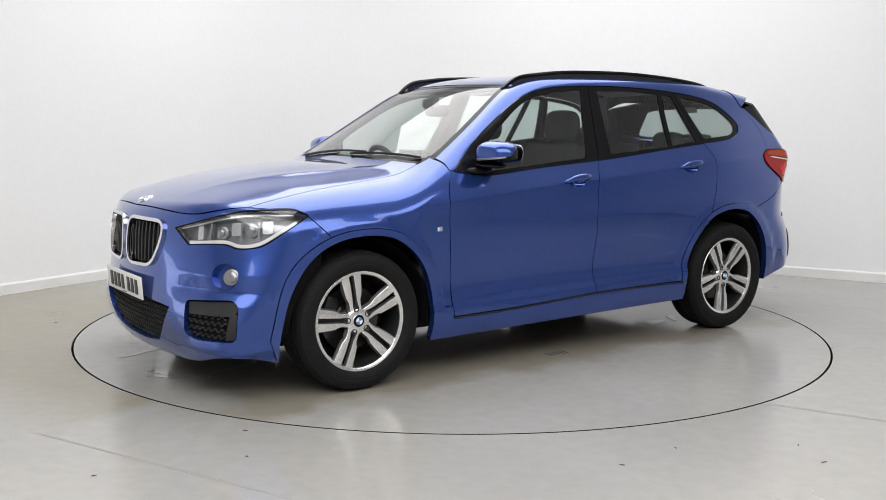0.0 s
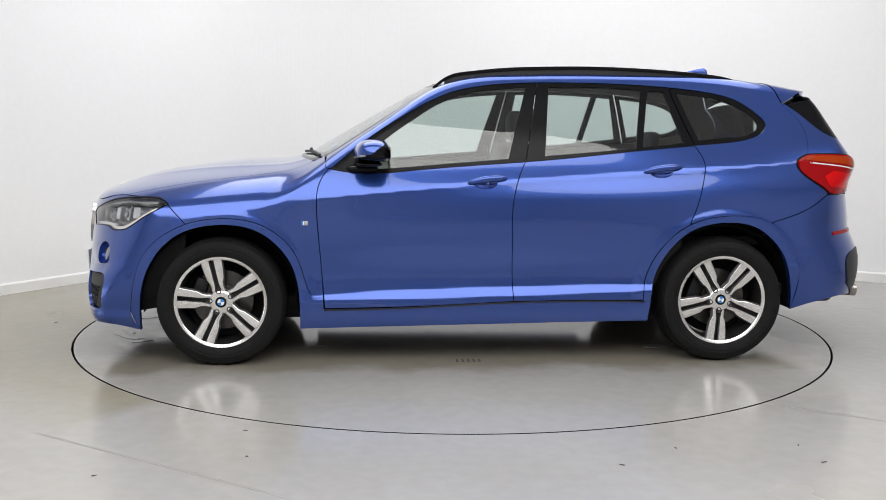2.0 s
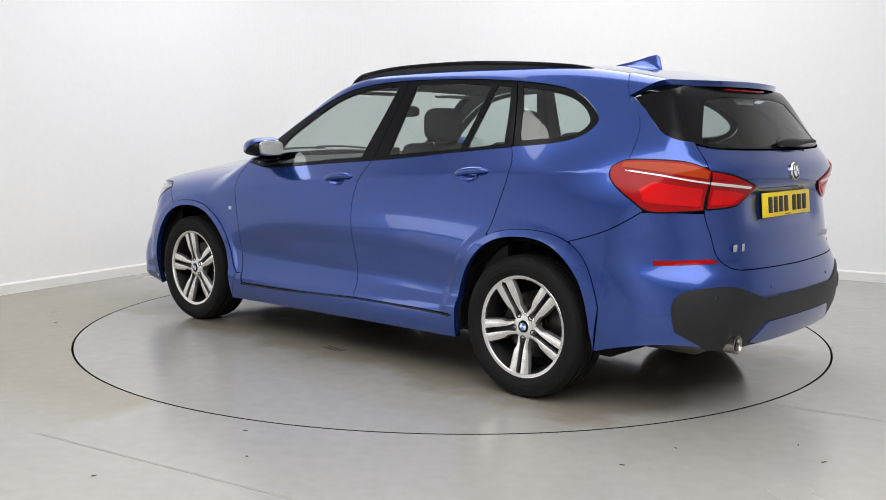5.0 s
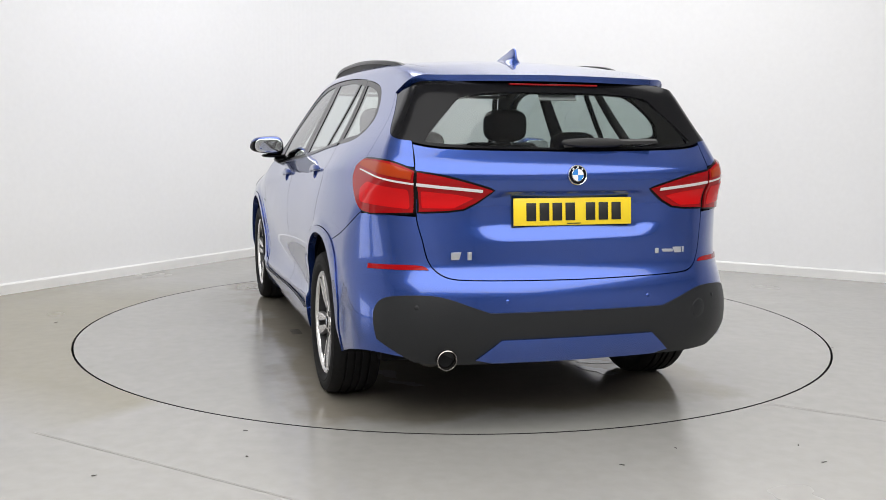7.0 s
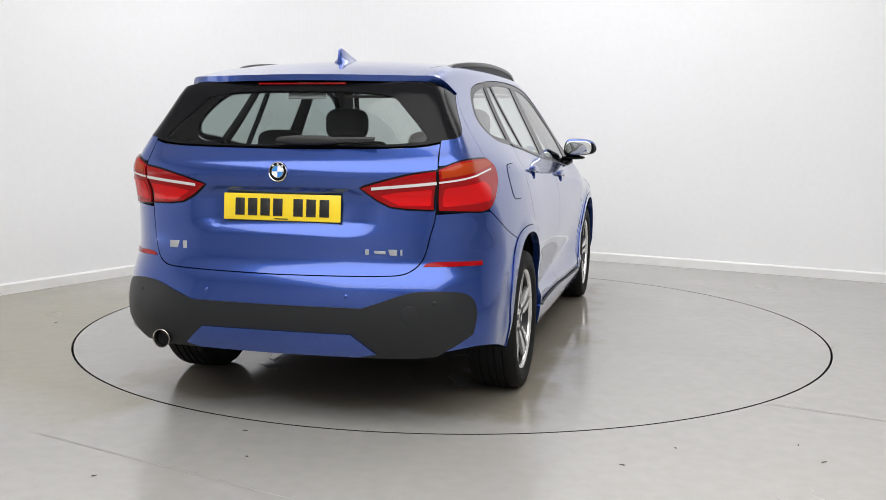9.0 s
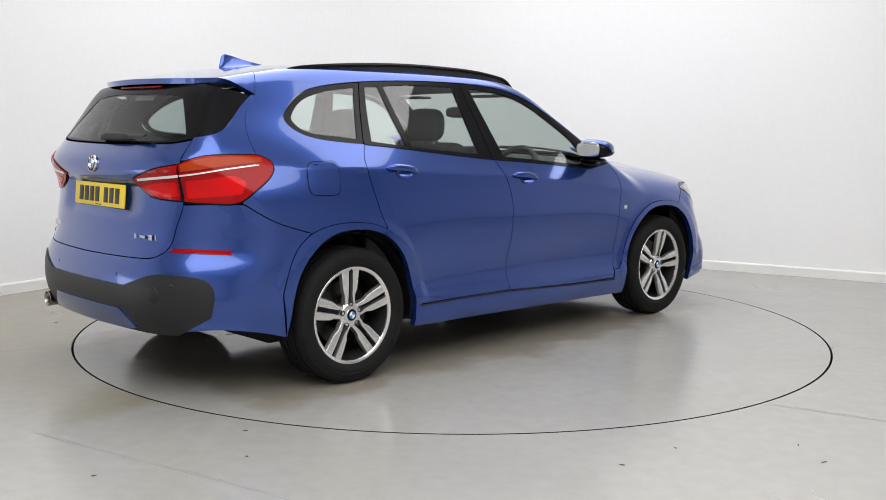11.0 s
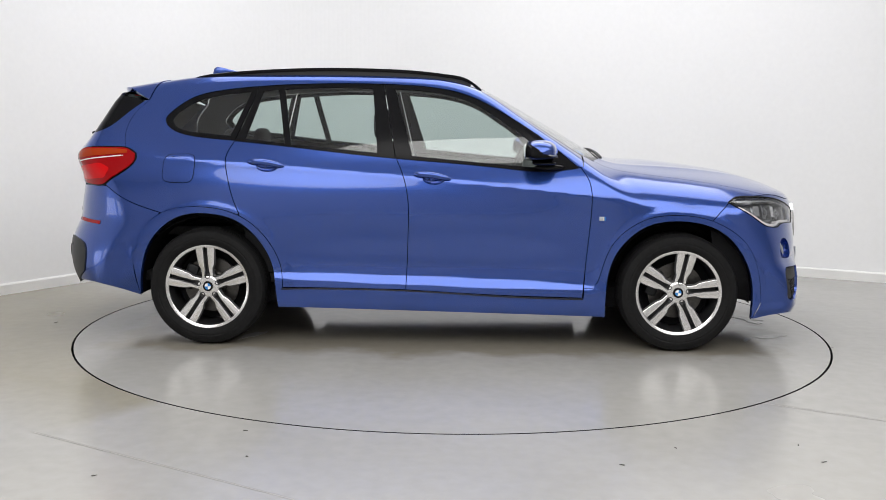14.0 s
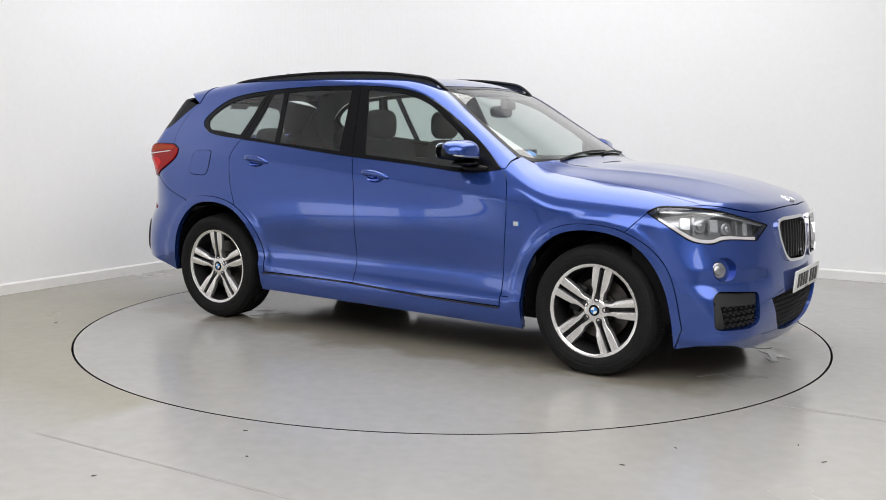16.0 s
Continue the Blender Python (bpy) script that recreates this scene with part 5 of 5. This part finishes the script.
# ---- tail lamp details, badges, sensors, exhaust ----
for (lo_, li_, m) in LAMPS:
    sheet("light_strip", [band(around(-1, [(-2.118, 0.645, 1.030), (-2.06, 0.72, 1.042), (-1.95, 0.775, 1.058), (-1.82, 0.795, 1.072)]), 0.0032, rear_map, 0.0105, 0.004)], WHITE_LENS, lo_, m, "pale light strip")
    amber = outline(around(-1, [(-2.112, 0.652, 1.044), (-2.06, 0.72, 1.055), (-1.95, 0.776, 1.070), (-1.80, 0.80, 1.084)]), around(-1, [(-1.80, 0.785, 1.104), (-1.86, 0.775, 1.110), (-1.98, 0.75, 1.110), (-2.06, 0.713, 1.100), (-2.112, 0.645, 1.074)]))
    sheet("indicator", [lay(amber, rear_map, off=0.0105, flange=0.003, gap=0.002, grid=0.02)], AMBER, lo_, m, "orange indicator lens")
    dark = rounded(around(-1, [(-2.10, 0.66, 0.925), (-2.10, 0.66, 1.010), (-1.95, 0.79, 1.030), (-1.90, 0.82, 1.00), (-1.92, 0.82, 0.945)]), 0.015)
    sheet("lamp_chamber", [lay(dark, rear_map, off=0.0100, flange=0.002, gap=0.002, grid=0.02)], RED, lo_, m)
    sheet("light_strip", [band(around(-1, [(-2.118, 0.634, 1.028), (-2.15, 0.56, 1.020), (-2.18, 0.46, 1.010), (-2.19, 0.39, 1.003)]), 0.0055, rear_map, 0.0085, 0.004)], WHITE_LENS, li_, m, "pale light strip")
    dark = rounded(around(-1, [(-2.125, 0.625, 0.930), (-2.125, 0.625, 1.005), (-2.17, 0.50, 0.992), (-2.185, 0.42, 0.975), (-2.16, 0.50, 0.930)]), 0.012)
    sheet("lamp_chamber", [lay(dark, rear_map, off=0.0082, flange=0.002, gap=0.002, grid=0.02)], RED, li_, m)


def bars_on(name, x, z, spec, mat, parent):
    """Small raised bars in place of chromed letters on the tailgate: (y, width, height)."""
    for y, w, h in spec:
        p = rear_map(np.array([[math.atan2(y, -x - 1.2), z]]))[0]
        b = part(name, box(-0.003, -w / 2, -h / 2, 0.003, w / 2, h / 2, 0.001), mat, parent)
        b.matrix_basis = pose(p[0] - 0.002, p[1], p[2], 0, 0, math.degrees(0.24 * y))


bars_on("badge_bar", -2.2, 0.745, [(0.50, 0.050, 0.030), (0.445, 0.018, 0.032)], SATIN, car)
bars_on("badge_bar", -2.2, 0.745, [(-0.375, 0.016, 0.022), (-0.425, 0.060, 0.012), (-0.485, 0.040, 0.024), (-0.525, 0.008, 0.024)], SATIN, car)
for y_, z_ in ((0.306, 0.570), (-0.306, 0.570), (0.71, 0.545), (-0.71, 0.545)):
    p = math.atan2(y_, 2.27 - 1.2)
    part("parking_sensor", disc_on(rear_map, p, z_, 0.011, 0.006, -0.0015 if abs(y_) < 0.5 else 0.005, 20), PAINT if abs(y_) < 0.5 else GREY_PLASTIC, car)
part("tow_cover", disc_on(rear_map, math.atan2(-0.58, 1.06), 0.500, 0.040, 0.006, 0.0065, 32), GREY_PLASTIC, car)
pipe = lathe([(0.030, 0.16), (0.036, 0.14), (0.038, 0.02), (0.040, 0.0), (0.041, -0.004), (0.038, -0.006), (0.034, 0.0), (0.032, 0.05), (0.030, 0.12), (0, 0.12)], 40, "y")
pp = part("exhaust_pipe", pipe, PIPE, car, "round chrome exhaust tailpipe")
# black disc added near the mouth for the shade inside the pipe
part("pipe_shade_disc", lathe([(0, 0.02), (0.031, 0.02), (0.031, 0.022), (0, 0.022)], 24, "y"), SHELL, pp)
pp.matrix_basis = pose(-2.238, 0.545, 0.338, 0, 0, -90)
sil = part("silencer", box(-2.10, 0.15, 0.27, -1.75, 0.62, 0.39, 0.05, 4), STEEL, car)
# rear wiper
wip = sweep([((-2.152, 0.03 - 0.42 * k, 1.188 + 0.012 * k), (0.009, 0, 0.004), (0, 0, 0.012 * (1 - 0.6 * k))) for k in np.linspace(0, 1, 8)], [(1, -1), (1, 1), (-1, 1), (-1, -1)])
part("rear_wiper", wip, BLACK, car, "black rear wiper arm")
part("wiper_base", ball(-2.152, -0.10, 1.192, 0.022, 0.14, 0.020, 2.6), BLACK, car)

# ---- handles, mirrors, fuel flap, side badges ----
def mirror_shell(a0, a1, grow=0.0, k0=0.0, k1=1.0):
    """The door mirror's skin between two angles (in half turns, from straight ahead over the top), inner end to outer end."""
    bm = bmesh.new()
    rows = []
    pw = lambda t, e: math.copysign(abs(t) ** e, t)
    for i in range(23):
        k = k0 + (k1 - k0) * i / 22
        s_ = max(0.02, 1 - abs(2 * k - 1) ** 5) ** 0.42
        cx, rx = 0.550 - 0.008 * k, (0.100 - 0.020 * k) * s_ + grow
        cz, up, dn = 1.098 + 0.012 * k, (0.084 - 0.026 * k * k) * s_ + grow, (0.042 - 0.012 * k) * s_ + grow
        row = []
        for j in range(25):
            a = math.pi * (a0 + (a1 - a0) * j / 24)
            c, n_ = math.cos(a), math.sin(a)
            px = pw(c, 0.85 if c > 0 else 0.5) * rx
            row.append(bm.verts.new((cx + px + (0.020 * k * k if c < 0 else -0.010 * k * k), 0.812 + 0.212 * k, cz + pw(n_, 0.72) * (up if n_ > 0 else dn))))
        rows.append(row)
    for p_, q_ in zip(rows[:-1], rows[1:]):
        for j in range(24):
            bm.faces.new((p_[j], p_[j + 1], q_[j + 1], q_[j]))
    if k0 == 0.0:
        bm.faces.new(rows[0]), bm.faces.new(rows[-1][::-1])
    return bm



for m in (False, True):
    sg = -1 if m else 1
    for x_, z_ in ((-0.055, 0.968), (-0.995, 1.030)):
        y_ = float(side_map(np.array([[x_, z_]]))[0, 1])
        rows_ = []
        for k in np.linspace(-1, 1, 21):
            s_ = max(0.05, (1 - abs(k) ** 3.2)) ** 0.55
            xx = x_ - 0.105 * k * 1.0
            zz = z_ + 0.004 + 0.010 * (1 - k * k) + 0.012 * (k)
            yy = float(side_map(np.array([[xx, zz]]))[0, 1])
            rows_.append(((xx, sg * (yy + 0.004 + 0.018 * (1 - k ** 4)), zz), (0, sg * 0.012 * s_, 0), (0, 0, 0.017 * s_)))
        part("door_handle", sweep(rows_, [(math.cos(a), math.sin(a)) for a in np.linspace(0, 2 * math.pi, 12, endpoint=False)]), PAINT, car)
    mir = part("door_mirror", flipped(mirror_shell(-0.03, 0.76), m), PAINT, car, "blue door mirror with black underside")
    part("mirror_housing", flipped(mirror_shell(0.76, 1.97, -0.0015), m), BLACK_GLOSS, mir)
    part("mirror_signal", flipped(mirror_shell(-0.10, -0.025, 0.003, 0.22, 0.97), m), SATIN, mir, "silver indicator strip")
    part("mirror_base", flipped(ball(0.565, 0.875, 1.056, 0.070, 0.075, 0.013, 2.6), m), BLACK_GLOSS, mir)
    part("mirror_foot", flipped(ball(0.600, 0.822, 1.030, 0.085, 0.045, 0.020, 2.4), m), BLACK_GLOSS, mir)
    part("mirror_glass", flipped(ball(0.4565, 0.915, 1.122, 0.003, 0.085, 0.044, 3.2), m), MIRROR, mir)
    b_ = side_map(np.array([[0.893, 0.750]]))[0]
    for dx, w_, mt in ((0.016, 0.007, BADGE_BLUE), (0.008, 0.007, BADGE_WHITE), (-0.006, 0.018, SATIN)):
        part("side_badge_bar", flipped(box(b_[0] + dx - w_ / 2, b_[1] - 0.002, 0.740, b_[0] + dx + w_ / 2, b_[1] + 0.003, 0.762, 0.001), m), mt, car)
flap = rounded([(-1.395, 1.085), (-1.575, 1.080), (-1.585, 0.930), (-1.41, 0.925)], 0.045)
sheet("fuel_flap", [lay(ring(flap), ring_map, off=0.0025, flange=0.006, gap=0)], PAINT, car, True)
fl_gap = np.concatenate([shrink(flap, -0.0035)])
sheet("fuel_flap_gap", [lay(ring(fl_gap), ring_map, off=0.0008, flange=0.002, gap=0)], SHELL, car, True)
# belt moulding under the side windows
for m in (False, True):
    sheet("belt_moulding", [lay(np.concatenate([curve(ring(BELT)) + [0, 0.0085], (curve(ring(BELT)) - [0, 0.004])[::-1]]), ring_map, off=0.004, flange=0.006, gap=0, grid=0.1)], BLACK_GLOSS, car, m)

# ---- wipers and cowl ----
cw = sweep([((0.955 - 0.22 * (y / 0.66) ** 4 * 0.45 - 0.03 * (y / 0.66) ** 2, y, 1.036 - 0.02 * (y / 0.66) ** 2), (0.045, 0, 0.010), (0, 0, 0.010)) for y in np.linspace(-0.66, 0.66, 25)], [(1, -1), (1, 0.2), (-1, 1), (-1, -1)])
part("cowl", cw, BLACK, car)
for y0, y1, x0, x1 in ((-0.45, 0.20, 0.93, 0.90), (0.10, 0.62, 0.935, 0.83)):
    ln = []
    for k in np.linspace(0, 1, 14):
        x_, y_ = x0 + (x1 - x0) * k, y0 + (y1 - y0) * k
        z_ = max(float(top_map(np.array([[x_, y_]]))[0, 2]), 1.05)
        ln.append(((x_, y_, z_ + 0.009), (0.007, 0, 0), (0, 0, 0.006)))
    part("windscreen_wiper", sweep(ln, [(1, -1), (1, 1), (-1, 1), (-1, -1)]), BLACK, car)

# ---- cabin ----
def seat(x, y, width=0.50):
    s = part("seat", box(x - 0.26, y - width / 2, 0.46, x + 0.27, y + width / 2, 0.62, 0.05, 4), SEAT, car, "black cloth seat")
    back = box(-0.07, -width / 2 + 0.01, 0.0, 0.07, width / 2 - 0.01, 0.60, 0.055, 4)
    bmesh.ops.rotate(back, verts=back.verts[:], cent=(0, 0, 0), matrix=Matrix.Rotation(radians(-17), 3, "Y"))
    bmesh.ops.translate(back, verts=back.verts[:], vec=(x - 0.24, y, 0.58))
    part("backrest", back, SEAT, s)
    part("headrest", ball(x - 0.445, y, 1.260, 0.055, 0.130, 0.095, 3.2), SEAT, s)
    for d in (-0.05, 0.05):
        part("headrest_post", sweep([((x - 0.43 + 0.01 * k, y + d, 1.10 + 0.09 * k), (0.006, 0, 0), (0, 0.006, 0)) for k in (0, 1)], [(1, 0), (0.5, 0.87), (-0.5, 0.87), (-1, 0), (-0.5, -0.87), (0.5, -0.87)]), CHROME, s)


seat(0.07, 0.37), seat(0.07, -0.37)
bench = part("rear_bench", box(-1.12, -0.64, 0.48, -0.60, 0.64, 0.64, 0.05, 4), SEAT, car, "black cloth rear bench")
back = box(-0.07, -0.64, 0.0, 0.07, 0.64, 0.52, 0.055, 4)
bmesh.ops.rotate(back, verts=back.verts[:], cent=(0, 0, 0), matrix=Matrix.Rotation(radians(-20), 3, "Y"))
bmesh.ops.translate(back, verts=back.verts[:], vec=(-1.08, 0, 0.58))
part("bench_back", back, SEAT, bench)
for y_ in (-0.40, 0.0, 0.40):
    part("headrest", ball(-1.285, y_, 1.155 if y_ else 1.10, 0.045, 0.120, 0.075 if y_ else 0.05, 3.2), SEAT, bench)
dash = sweep([((x, 0, z), (0, w, 0), (0, 0, h)) for x, z, w, h in ((0.46, 0.90, 0.70, 0.16), (0.55, 0.92, 0.72, 0.16), (0.70, 0.92, 0.72, 0.15), (0.85, 0.90, 0.68, 0.14), (0.97, 0.90, 0.55, 0.12))], [(1, -1), (1, 0.6), (0.7, 0.95), (0.0, 1.0), (-0.7, 0.95), (-1, 0.6), (-1, -1)])
part("dashboard", dash, CABIN, car)
part("dash_screen", box(0.455, -0.13, 1.02, 0.475, 0.13, 1.115, 0.008), BLACK_GLOSS, car)
wheel_bm = bmesh.new()
ring_n, tube_n = 40, 10
vs = [[wheel_bm.verts.new(((0.018 * math.cos(b)) * 0.9, (0.182 + 0.018 * math.sin(b)) * math.cos(a), (0.182 + 0.018 * math.sin(b)) * math.sin(a))) for b in [2 * math.pi * j / tube_n for j in range(tube_n)]] for a in [2 * math.pi * i / ring_n for i in range(ring_n)]]
for i in range(ring_n):
    for j in range(tube_n):
        wheel_bm.faces.new((vs[i][j], vs[(i + 1) % ring_n][j], vs[(i + 1) % ring_n][(j + 1) % tube_n], vs[i][(j + 1) % tube_n]))
sw = part("steering_wheel", wheel_bm, CABIN, car, "black leather steering wheel")
sw.matrix_basis = pose(0.40, -0.37, 0.955, 0, 24, 0)
part("steering_hub", ball(0.01, 0, -0.01, 0.03, 0.075, 0.065, 2.6), CABIN, sw)
part("steering_spoke", box(0.0, -0.17, -0.02, 0.015, 0.17, 0.02, 0.006), CABIN, sw)
part("steering_column", box(0.02, -0.04, -0.06, 0.20, 0.04, 0.02, 0.02), CABIN, sw)
rm = part("inner_mirror", ball(0.285, 0.0, 1.345, 0.020, 0.125, 0.036, 3.4), CABIN, car, "black inner rear-view mirror")
part("mirror_stem", box(0.29, -0.03, 1.36, 0.345, 0.03, 1.425, 0.012), CABIN, rm)
part("sensor_box", box(0.31, -0.06, 1.355, 0.36, 0.06, 1.415, 0.015), CABIN, car)
for sg in (1, -1):
    part("sun_visor", box(0.06, sg * 0.37 - 0.17, 1.432, 0.22, sg * 0.37 + 0.17, 1.446, 0.006), LINER, car)
    # inner pillar covers and door cards
    part("door_card", box(-1.15, min(sg * 0.70, sg * 0.75), 0.40, 0.75, max(sg * 0.70, sg * 0.75), 1.02, 0.02), CABIN, car)
part("cabin_floor", box(-2.0, -0.72, 0.34, 0.95, 0.72, 0.40, 0.01), CABIN, car)
part("load_floor", box(-2.05, -0.62, 0.60, -1.15, 0.62, 0.66, 0.02), CABIN, car)
part("load_cover", box(-1.98, -0.60, 1.02, -1.30, 0.60, 1.035, 0.005), CABIN, car)
part("firewall", box(0.92, -0.72, 0.30, 0.96, 0.72, 1.0, 0.01), SHELL, car)
st = part("windscreen_sticker", disc_on(top_map, 0.80, -0.55, 0.030, 0.001, -0.008, 20), BADGE_BLUE, car, "small round blue sticker")
part("rear_sticker", box(-0.006, -0.085, -0.022, 0.0, 0.085, 0.022), BADGE_WHITE, car, "white paper sticker").matrix_basis = pose(-1.945, -0.02, 1.383, 0, 36, 0)
def motions():
    rows_car, rows_disc = [], []
    for i in range(81):
        t = i * 0.2
        a = START + SPIN * t
        turn = pose(0, 0, 0, 0, 0, a)
        rows_disc.append((t, turn))
        rows_car.append((t, turn @ pose(CAR_X, CAR_Y, 0)))
    walk(turntable, rows_disc)
    walk(car, rows_car)


motions()
